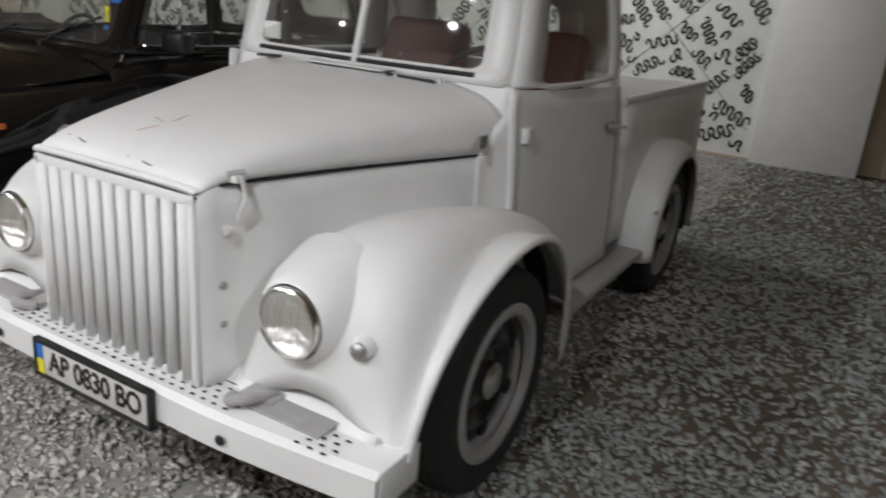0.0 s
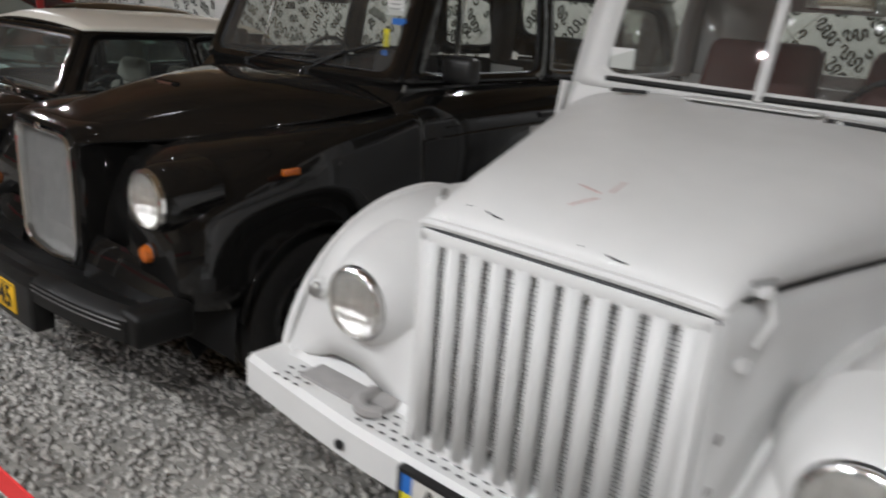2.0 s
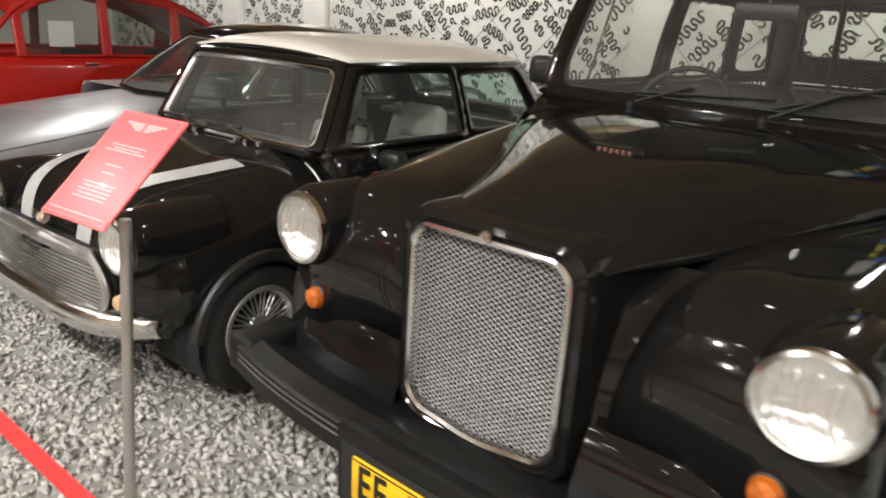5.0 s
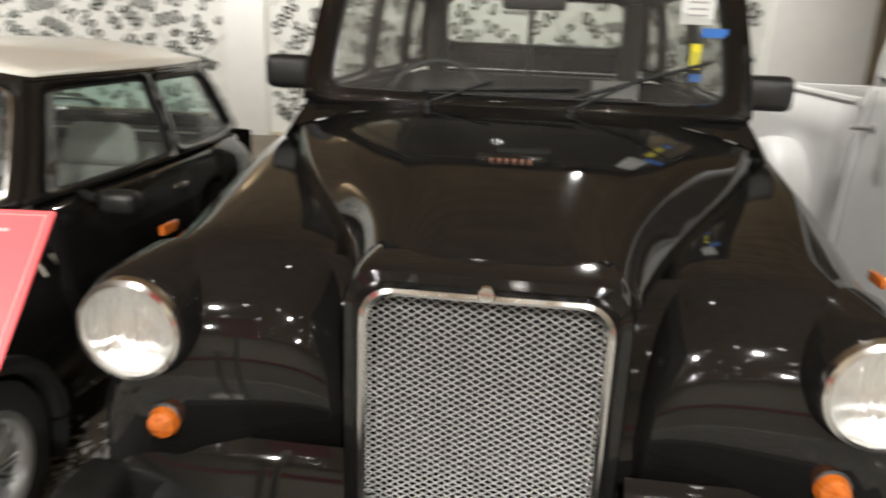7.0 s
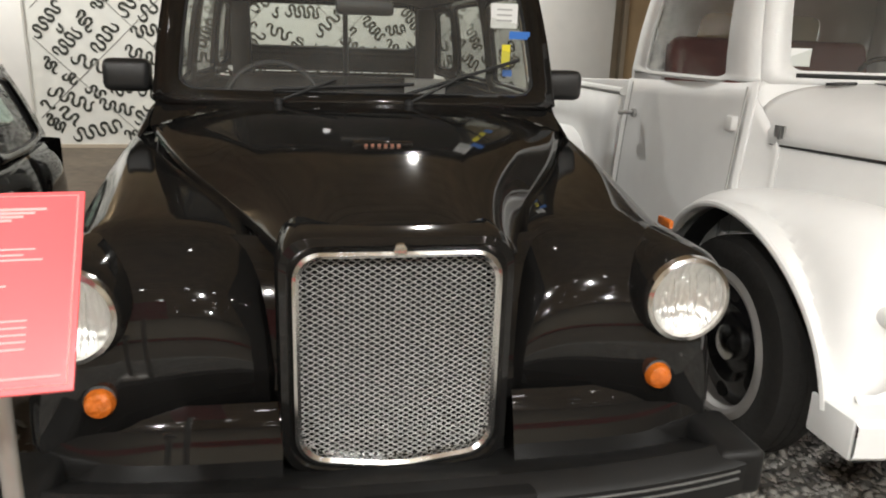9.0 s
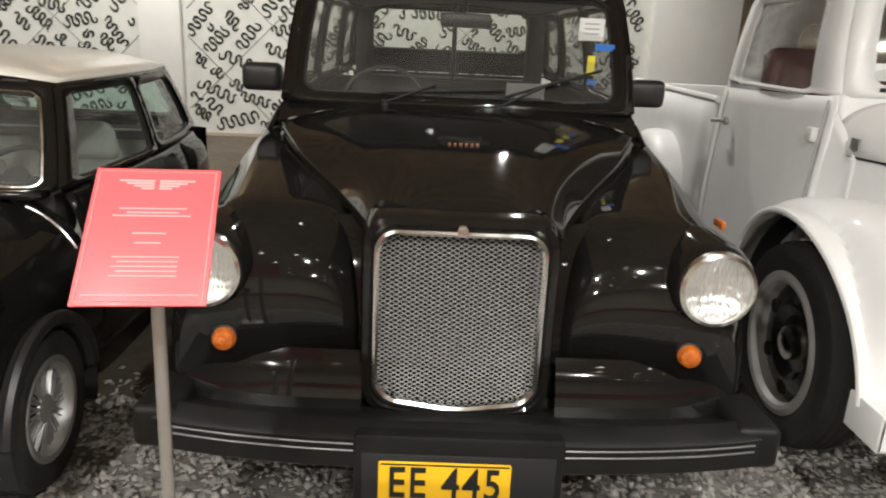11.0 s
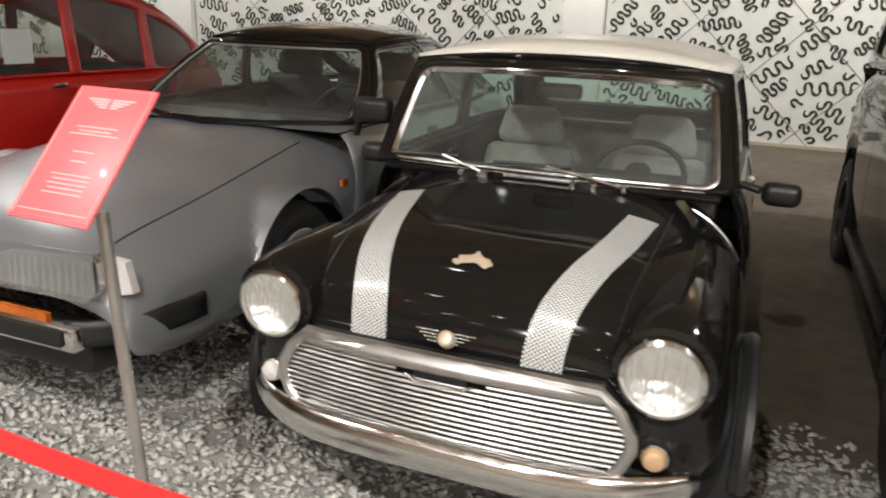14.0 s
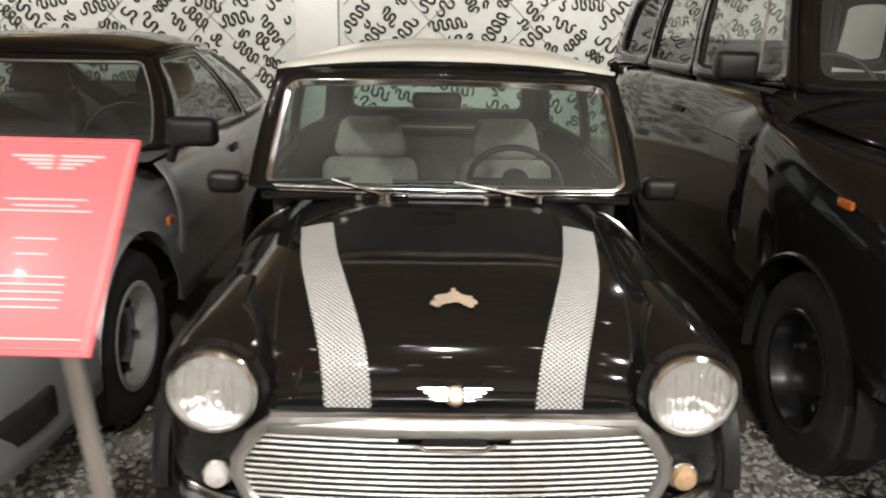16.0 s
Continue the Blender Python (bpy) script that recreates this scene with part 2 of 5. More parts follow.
def ip(tab, x):
    """Smooth value between the (x, value) pairs of a short table."""
    if x <= tab[0][0]:
        return tab[0][1]
    if x >= tab[-1][0]:
        return tab[-1][1]
    i = max(k for k in range(len(tab) - 1) if tab[k][0] <= x)

    def slope(k):
        a, b = max(k - 1, 0), min(k + 1, len(tab) - 1)
        return (tab[b][1] - tab[a][1]) / (tab[b][0] - tab[a][0])
    (x0, v0), (x1, v1) = tab[i], tab[i + 1]
    h = x1 - x0
    t = (x - x0) / h
    return v0 * (2 * t**3 - 3 * t * t + 1) + slope(i) * h * (t**3 - 2 * t * t + t) + v1 * (3 * t * t - 2 * t**3) + slope(i + 1) * h * (t**3 - t * t)


def grid(f, us, vs, keep=None):
    V = [Vector(f(u, v)) for u in us for v in vs]
    n = len(vs)
    F = [[i * n + j, i * n + j + 1, (i + 1) * n + j + 1, (i + 1) * n + j] for i in range(len(us) - 1) for j in range(n - 1)
         if keep is None or keep((us[i] + us[i + 1]) / 2, (vs[j] + vs[j + 1]) / 2)]
    return V, F


def box(x0, x1, y0, y1, z0, z1, b=0.0, seg=2):
    bm = bmesh.new()
    bmesh.ops.create_cube(bm, size=1)
    for v in bm.verts:
        v.co = Vector((x0 + (v.co.x + .5) * (x1 - x0), y0 + (v.co.y + .5) * (y1 - y0), z0 + (v.co.z + .5) * (z1 - z0)))
    if b:
        bmesh.ops.bevel(bm, geom=bm.edges[:], offset=b, segments=seg, profile=0.5, affect="EDGES")
    bm.verts.index_update()
    out = [v.co.copy() for v in bm.verts], [[v.index for v in f.verts] for f in bm.faces]
    bm.free()
    return out


def lathe(prof, n=32, M=None):
    """Turns (radius, height) pairs round z; then M."""
    V, F = [], []
    for i in range(n):
        a = 2 * math.pi * i / n
        V += [Vector((r * math.cos(a), r * math.sin(a), h)) for r, h in prof]
    k = len(prof)
    for i in range(n):
        for j in range(k - 1):
            F.append([i * k + j, ((i + 1) % n) * k + j, ((i + 1) % n) * k + j + 1, i * k + j + 1])
    return xf((V, F), M) if M else (V, F)


def tube(pts, r, n=8, closed=False, flat=1.0):
    pts = [Vector(p) for p in pts]
    V, F, up = [], [], None
    k = len(pts)
    for i, p in enumerate(pts):
        a = pts[(i - 1) % k] if closed or i else p
        b = pts[(i + 1) % k] if closed or i < k - 1 else p
        d = (b - a).normalized()
        if up is None:
            up = d.orthogonal().normalized() if abs(d.z) > 0.9 else Vector((0, 0, 1))
        up = (up - d * up.dot(d)).normalized()
        s = d.cross(up)
        V += [p + (s * math.cos(t) * flat + up * math.sin(t)) * r for t in (2 * math.pi * j / n for j in range(n))]
    for i in range(k if closed else k - 1):
        for j in range(n):
            F.append([i * n + j, i * n + (j + 1) % n, ((i + 1) % k) * n + (j + 1) % n, ((i + 1) % k) * n + j])
    if not closed:
        F += [list(range(n))[::-1], [(k - 1) * n + j for j in range(n)]]
    return V, F


def smooth_line(pts, n=8):
    """More points on a smooth line through a few."""
    pts = [Vector(p) for p in pts]
    out = []
    for i in range(len(pts) - 1):
        p0, p1, p2, p3 = pts[max(i - 1, 0)], pts[i], pts[i + 1], pts[min(i + 2, len(pts) - 1)]
        for j in range(n):
            t = j / n
            out.append(0.5 * (2 * p1 + (p2 - p0) * t + (2 * p0 - 5 * p1 + 4 * p2 - p3) * t * t + (3 * p1 - p0 - 3 * p2 + p3) * t**3))
    return out + [pts[-1]]


def slab(poly, place, depth):
    """A flat polygon given by (a, b) pairs, set in the world by place(a, b, d), with thickness."""
    n = len(poly)
    V = [Vector(place(a, b, 0)) for a, b in poly] + [Vector(place(a, b, depth)) for a, b in poly]
    return V, [list(range(n)), list(range(2 * n - 1, n - 1, -1))] + [[(i + 1) % n, i, n + i, n + (i + 1) % n] for i in range(n)]


def rrect(a0, a1, b0, b1, r, k=5, m=3):
    """A rounded rectangle; returns inner points and, for each, which side or corner it belongs to."""
    pts = []
    for cx, cy, s in ((a1 - r, b1 - r, 0), (a0 + r, b1 - r, 90), (a0 + r, b0 + r, 180), (a1 - r, b0 + r, 270)):
        pts += [(cx + r * math.cos(radians(s + 90 * j / k)), cy + r * math.sin(radians(s + 90 * j / k))) for j in range(k + 1)]
    out = []
    for i, p in enumerate(pts):
        q = pts[(i + 1) % len(pts)]
        out.append(p)
        if i % (k + 1) == k:
            out += [(p[0] + (q[0] - p[0]) * t / (m + 1), p[1] + (q[1] - p[1]) * t / (m + 1)) for t in range(1, m + 1)]
    return out


def window_cell(P, o, w, r, k=5, m=3):
    """One window in a wall patch P(u, v): o the outer and w the inner rectangle (u0, u1, v0, v1). Returns ring mesh, pane mesh and rim line."""
    inner = rrect(*w, r, k, m)
    fit_o = []
    n = 0
    for c, (ca, cb) in enumerate(((o[1], o[3]), (o[0], o[3]), (o[0], o[2]), (o[1], o[2]))):
        horizontal_first = c % 2 == 1
        for j in range(k + 1):
            a, b = inner[n]
            t = j / k
            s = inner[n - j]
            e = inner[n - j + k]
            if horizontal_first:
                p = (s[0] + (ca - s[0]) * min(1, 2 * t), cb) if t < .5 else (ca, cb + (e[1] - cb) * (2 * t - 1))
            else:
                p = (ca, s[1] + (cb - s[1]) * min(1, 2 * t)) if t < .5 else (ca + (e[0] - ca) * (2 * t - 1), cb)
            fit_o.append(p)
            n += 1
        for j in range(m):
            a, b = inner[n]
            fit_o.append((a, cb) if c % 2 == 0 else (ca, b))
            n += 1
    N = len(inner)
    V = [Vector(P(*p)) for p in inner] + [Vector(P(*p)) for p in fit_o]
    F = [[i, (i + 1) % N, N + (i + 1) % N, N + i] for i in range(N)]
    rim = [Vector(P(*p)) for p in inner]
    c = sum(rim, Vector()) / N
    mid = [c + (p - c) * 0.5 for p in rim]
    pane = [Vector(P((w[0] + w[1]) / 2, (w[2] + w[3]) / 2))] + [Vector(P((w[0] + w[1]) / 2 + (p[0] - (w[0] + w[1]) / 2) * .5, (w[2] + w[3]) / 2 + (p[1] - (w[2] + w[3]) / 2) * .5)) for p in inner] + rim
    PF = [[0, 1 + i, 1 + (i + 1) % N] for i in range(N)] + [[1 + i, 1 + N + i, 1 + N + (i + 1) % N, 1 + (i + 1) % N] for i in range(N)]
    return (V, F), (pane, PF), rim


def part(name, m, material, parent=None, label="", angle=35, thick=0.0):
    me = bpy.data.meshes.new(name)
    me.from_pydata([tuple(v) for v in m[0]], [], m[1])
    me.validate()
    bm = bmesh.new()
    bm.from_mesh(me)
    bmesh.ops.remove_doubles(bm, verts=bm.verts, dist=1e-5)
    bmesh.ops.recalc_face_normals(bm, faces=bm.faces)
    bm.to_mesh(me)
    bm.free()
    me.materials.append(material)
    me.polygons.foreach_set("use_smooth", [True] * len(me.polygons))
    me.set_sharp_from_angle(angle=radians(angle))
    ob = new(name, me)
    if parent:
        ob.parent = parent
    if label:
        ob["label"] = label
    if thick:
        mod = ob.modifiers.new("thickness", "SOLIDIFY")
        mod.thickness, mod.offset = thick, 0.0
    return ob


def thing(name, x, y, z, rz, label, category, group=""):
    ob = new(name)
    ob.matrix_world = pose(x, y, z, 0, 0, rz)
    return tagged(ob, label, category, group)


def words(text, size, M, material, parent, extrude=0.0015, name="lettering", widen=1.0, bold=0.0, space=1.0):
    cu = bpy.data.curves.new(name, "FONT")
    cu.body, cu.size, cu.extrude, cu.align_x, cu.align_y, cu.offset = text, size, extrude, "CENTER", "CENTER", bold
    cu.space_character = space
    tmp = new(name, cu)
    me = bpy.data.meshes.new_from_object(tmp.evaluated_get(bpy.context.evaluated_depsgraph_get()))
    bpy.data.objects.remove(tmp)
    me.transform(M @ Matrix.Diagonal((widen, 1, 1, 1)))
    me.materials.append(material)
    ob = new(name, me)
    ob.parent = parent
    return ob


FRONT = Matrix.Rotation(radians(90), 4, "X")      # turns z to -y: faces the visitor


def at(x, y, z, M=None):
    return Matrix.Translation((x, y, z)) @ (M or Matrix.Identity(4))


def headlight(parent, x, y, z, r, rim_mat, bezel=0.022, tilt=0.0, lens_out=0.035):
    M = at(x, y, z, FRONT @ Matrix.Rotation(radians(tilt), 4, "Y"))
    h = part("headlight", lathe([(r + bezel, -0.10), (r + bezel, -0.005), (r + bezel * .8, 0.012), (r + 0.004, 0.016), (r, 0.006), (r, -0.01)], 40, M), rim_mat, parent, "round headlight with bright bezel ring")
    bowl = [(0.0, -0.036), (r * .15, -0.0355), (r * .3, -0.033), (r * .5, -0.027), (r * .7, -0.018), (r * .87, -0.007), (r, 0.004)]
    part("reflector", lathe(bowl, 40, M), REFL, h)
    dome = [(r * math.cos(radians(a)), 0.004 + lens_out * math.sin(radians(a))) for a in (0, 12, 25, 40, 55, 70, 82, 90)]
    part("lens", lathe(dome, 40, M), LENS, h)
    # moulded ribs on the lens
    ribs = []
    for i in (-3, -1, 0, 2, 3):
        c = i / 5.2 * r
        w = math.sqrt(max(r * r - c * c, 0)) * 0.82
        ribs.append(tube([(c, t, 0.004 + lens_out * math.sqrt(max(0, 1 - (c * c + t * t) / r / r)) + .0004) for t in lin(-w, w, 9)], 0.0014, 5))
    part("lens_ribs", xf(join(*ribs), M), LENS, h)
    return h


def round_lamp(parent, x, y, z, r, material, ring=CHROME, depth=0.03, name="indicator"):
    M = at(x, y, z, FRONT)
    lamp = part(name, lathe([(r * 1.12, -0.04), (r * 1.12, 0.0), (r, 0.004), (r, 0.0)], 24, M), ring, parent)
    prof = [(r, 0.0), (r * .97, depth * .4), (r * .82, depth * .75), (r * .5, depth * .95), (0, depth)]
    rings = [lathe([(r * q, depth * math.sqrt(max(0, 1 - q * q)) * .95), (r * q + .0012, depth * math.sqrt(max(0, 1 - q * q)) * .95 + .0015), (r * q + .0025, depth * math.sqrt(max(0, 1 - (q + .04) ** 2)) * .95)], 24, M) for q in (.3, .5, .7, .88)]
    lens = part("lens", lathe(prof, 24, M), material, lamp)
    if parent.name.startswith("small"):
        for rg in rings:
            rr = part("lens_ring", rg, material, lamp)
    return lamp


def wheel(parent, x, y, R, width, rim_r, s, rim_mat, disc_mat, style, cap=None):
    """A wheel whose outer face looks to the side s (+1 or -1)."""
    M = at(x, y, R, Matrix.Rotation(radians(90 * s), 4, "Y"))
    w = width / 2
    b = 0.02
    tyre_prof = [(rim_r, -w * .8), (rim_r + .02, -w * .95), (R - .05, -w), (R - .015, -w * .85), (R, -w * .55), (R, w * .55), (R - .015, w * .85), (R - .05, w), (rim_r + .02, w * .95), (rim_r, w * .8), (rim_r - .01, w * .5)]
    wh = part("wheel", lathe(tyre_prof, 48, M), RUBBER, parent, "black rubber tyre on its wheel")
    grooves = [lathe([(R - .004, c - .004), (R + .003, c - .003), (R + .003, c + .003), (R - .004, c + .004)], 48, M) for c in (-w * .35, 0, w * .35)]
    part("tread", join(*grooves), RUBBER, wh)
    part("rim", lathe([(rim_r + .012, w * .86), (rim_r + .004, w * .93), (rim_r - .012, w * .9), (rim_r - .02, w * .5), (rim_r - .03, w * .2), (rim_r - .03, -w * .7)], 48, M), rim_mat, wh)
    disc = []
    if style == "holes":
        part("rim_ring", lathe([(rim_r + .014, w * .9), (rim_r - .01, w * .99), (rim_r * .90, w * .94), (rim_r * .86, w * .7)], 48, M), rim_mat, wh)
        disc.append(lathe([(rim_r - .025, w * .2), (rim_r * .78, w * .42), (rim_r * .55, w * .5), (rim_r * .42, w * .2), (rim_r * .3, w * .25), (0, w * .25)], 40, M))
        for a in (2 * math.pi * i / 6 for i in range(6)):
            # a dark disc stands in for the shade inside each hole
            part("rim_opening", lathe([(0, 0.0), (rim_r * .11, 0.0), (rim_r * .12, -.012)], 14, M @ at(rim_r * .7 * math.cos(a), rim_r * .7 * math.sin(a), w * .5)), DARK, wh)
    elif style == "spokes":
        disc.append(lathe([(rim_r * .32, w * .55), (rim_r * .28, w * .65), (0, w * .68)], 32, M))
        for i in range(16):
            a = 2 * math.pi * i / 16
            for d in (-.13, .13):
                p0, p1 = (rim_r * .25 * math.cos(a), rim_r * .25 * math.sin(a), w * .6), (rim_r * .96 * math.cos(a + d), rim_r * .96 * math.sin(a + d), w * .45)
                part("spoke", xf(tube([p0, p1], .005, 6), M), disc_mat, wh)
        part("brake_drum", lathe([(0, 0), (rim_r * .8, 0), (rim_r * .8, -.05)], 32, M), DARK, wh)
    else:
        disc.append(lathe([(rim_r - .025, w * .3), (rim_r * .85, w * .1), (rim_r * .5, w * .15), (rim_r * .42, w * .3), (0, w * .32)], 40, M))
        for a in (2 * math.pi * i / 5 for i in range(5)):
            part("wheel_nut", lathe([(0, .03), (.012, .028), (.014, 0)], 8, M @ at(rim_r * .62 * math.cos(a), rim_r * .62 * math.sin(a), w * .14)), CHROME, wh)
    part("wheel_disc", join(*disc), disc_mat, wh)
    if cap:
        part("hub_cap", lathe([(rim_r * .25, w * .25), (rim_r * .24, w * .6), (rim_r * .15, w * .75), (0, w * .78)], 24, M), cap, wh)
    return wh


def arch(y, sill, hubs, R, zc):
    """The lower edge of a car's side: the sill, raised over the wheels."""
    z = sill
    for c in hubs:
        if abs(y - c) < R:
            z = max(z, zc + math.sqrt(R * R - (y - c) ** 2))
    return z


def stations(y0, y1, n, hubs, R):
    s = set(round(v, 4) for v in lin(y0, y1, n))
    for c in hubs:
        s |= set(round(c - R * math.cos(math.pi * i / 16), 4) for i in range(17))
    return sorted(v for v in s if y0 <= v <= y1)


def pw(v, n):
    return math.copysign(abs(v) ** n, v)


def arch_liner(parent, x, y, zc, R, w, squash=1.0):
    # the housing is coloured near-black for the shade above the wheel
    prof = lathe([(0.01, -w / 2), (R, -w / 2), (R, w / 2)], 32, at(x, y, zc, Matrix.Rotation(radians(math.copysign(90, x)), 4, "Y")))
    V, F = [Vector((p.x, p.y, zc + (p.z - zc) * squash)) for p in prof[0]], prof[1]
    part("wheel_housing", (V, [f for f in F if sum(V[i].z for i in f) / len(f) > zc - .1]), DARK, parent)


def seat(parent, x, y, z, w, material, head=True, back=0.55, name="seat"):
    s = part(name, box(x - w / 2, x + w / 2, y - .45, y, z, z + .16, .05, 3), material, parent)
    M = at(x, y, z + .1) @ Matrix.Rotation(radians(-14), 4, "X")
    def taper(m, z0, z1, f):
        return [Vector((p[0] * (1 - f * max(0, min(1, (p[2] - z0) / (z1 - z0))) ** 2), p[1], p[2])) for p in m[0]], m[1]
    part("seat_back", xf(taper(box(-w / 2, w / 2, -.05, .1, 0, back, .05, 3), 0, back, .10), M), material, s)
    if head:
        part("headrest", xf(taper(box(-w * .36, w * .36, -.05, .06, back + .0, back + .18, .045, 3), back - .05, back + .18, .26), M), material, s)
    return s


def steering_wheel(parent, x, y, z, r, tilt=28):
    M = at(x, y, z, Matrix.Rotation(radians(90 - tilt), 4, "X"))
    ring = tube([(r * math.cos(a), r * math.sin(a), 0) for a in (2 * math.pi * i / 32 for i in range(32))], .012, 8, True)
    sw = part("steering_wheel", xf(ring, M), TRIM, parent)
    part("spokes", xf(join(tube([(-r, 0, 0), (r, 0, 0)], .012, 6, flat=1.6), tube([(0, -r, 0), (0, 0, 0)], .012, 6), lathe([(.05, -.02), (.05, .02), (0, .025)], 16)), M), TRIM, sw)


def wiper(parent, pivot, knee, tip0, tip1, material=TRIM):
    w = part("wiper", join(tube([pivot, knee], .006, 6), lathe([(.016, -.012), (.016, .008), (0, .014)], 12, at(*pivot))), material, parent)
    part("blade", tube([tip0, tip1], .007, 6), TRIM, w)


# ---- greenhouse: pillars, roof and panes of a car ----
def greenhouse(root, g, paint, roof_paint, pane, rim_mat, rim_r=0.009, roof_name="roof"):
    """g: belt and roof lines: yb0 yb1 yt0 yt1 (front and rear at belt and roof), wb wt (half widths), zb zt, bow (windscreen), crown (roof),
    side [(u0, u1)], front and rear margins, optional wf (belt half width at the windscreen)."""
    bulge = g.get("bulge", .02)
    wf, wr = g.get("wf", g["wb"]), g.get("wr", g["wb"])
    wtf, wtr = g.get("wtf", g["wt"]), g.get("wtr", g["wt"])
    zbr, ztr = g.get("zbr", g["zb"]), g.get("ztr", g["zt"])

    def half(u, a, m, b):
        return ip([(0, a), (.3, m), (.7, m), (1, b)], u)

    def side(s):
        def P(u, v):
            y = (g["yb0"] + (g["yb1"] - g["yb0"]) * u) * (1 - v) + (g["yt0"] + (g["yt1"] - g["yt0"]) * u) * v
            zb, zt = g["zb"] + (zbr - g["zb"]) * u, ip([(0, g["zt"]), (.35, g["zt"] + g.get("arc", 0)), (1, ztr)], u)
            x = half(u, wf, g["wb"], wr) * (1 - v) + half(u, wtf, g["wt"], wtr) * v + bulge * math.sin(math.pi * v)
            return s * x, y, zb + (zt - zb) * v
        return P

    def front(u, v):
        x = u * (wf * (1 - v) + wtf * v + bulge * math.sin(math.pi * v))
        return x, g["yb0"] * (1 - v) + g["yt0"] * v - (g.get("bowb", g["bow"]) * (1 - v) + g["bow"] * v) * (1 - u * u), g["zb"] + (g["zt"] - g["zb"]) * v + g.get("topbow", 0) * v * (1 - u * u)

    def rear(u, v):
        x = u * (wr * (1 - v) + wtr * v + bulge * math.sin(math.pi * v))
        return x, g["yb1"] * (1 - v) + g["yt1"] * v + g["bow"] * (1 - u * u), zbr + (ztr - zbr) * v

    def put(name, P, o, w, r, parent_name, label=""):
        ring, pn, rim = window_cell(P, o, w, r)
        f = part(parent_name, ring, paint, root, thick=.03)
        p = part(name, pn, pane, f, label)
        p.visible_shadow = False
        on_side = name == "side_window" and "side_rim" in g
        part("window_trim", tube(rim, rim_r * (.6 if on_side else 1), 6, True), g["side_rim"] if on_side else rim_mat, f)
    put("windscreen", front, (-1, 1, 0, 1), g["fw"], g.get("fr", .12), "windscreen_frame")
    put("rear_window", rear, (-1, 1, 0, 1), g["rw"], .12, "rear_frame")
    for s in (-1, 1):
        for (a, b, w0, w1, v0, v1, r) in g["side"]:
            put("side_window", side(s), (a, b, 0, 1), (w0, w1, v0, v1), r, "side_frame")

    def roof(u, t):
        y = g["yt0"] + (g["yt1"] - g["yt0"]) * u
        w = half(u, wtf, g["wt"], wtr) + .012
        zt = ip([(0, g["zt"]), (.35, g["zt"] + g.get("arc", 0)), (1, ztr)], u)
        e = max(0, 1 - abs(2 * u - 1) ** 4)
        z = zt + g.get("topbow", 0) * (1 - t * t) * (1 - u) ** 4 + g["crown"] * (1 - abs(t) ** 2.6) * (0.25 + 0.75 * e ** .6)
        yy = y - (g["bow"] * (1 - t * t)) * (1 - u) ** 8 + (g["bow"] * (1 - t * t)) * u ** 8
        return t * w, yy, z
    part(roof_name, grid(roof, lin(0, 1, 21), lin(-1, 1, 21)), roof_paint, root, thick=.03)
    gut = [roof(u, -1) for u in lin(0, 1, 12)] + [roof(1, t) for t in lin(-1, 1, 9)][1:] + [roof(u, 1) for u in lin(1, 0, 12)][1:] + [roof(0, t) for t in lin(1, -1, 9)][1:-1]
    part("drip_rail", tube([(p[0], p[1], p[2] - .006) for p in gut], .011, 6, True), g.get("rail", paint), root)
    return side, front


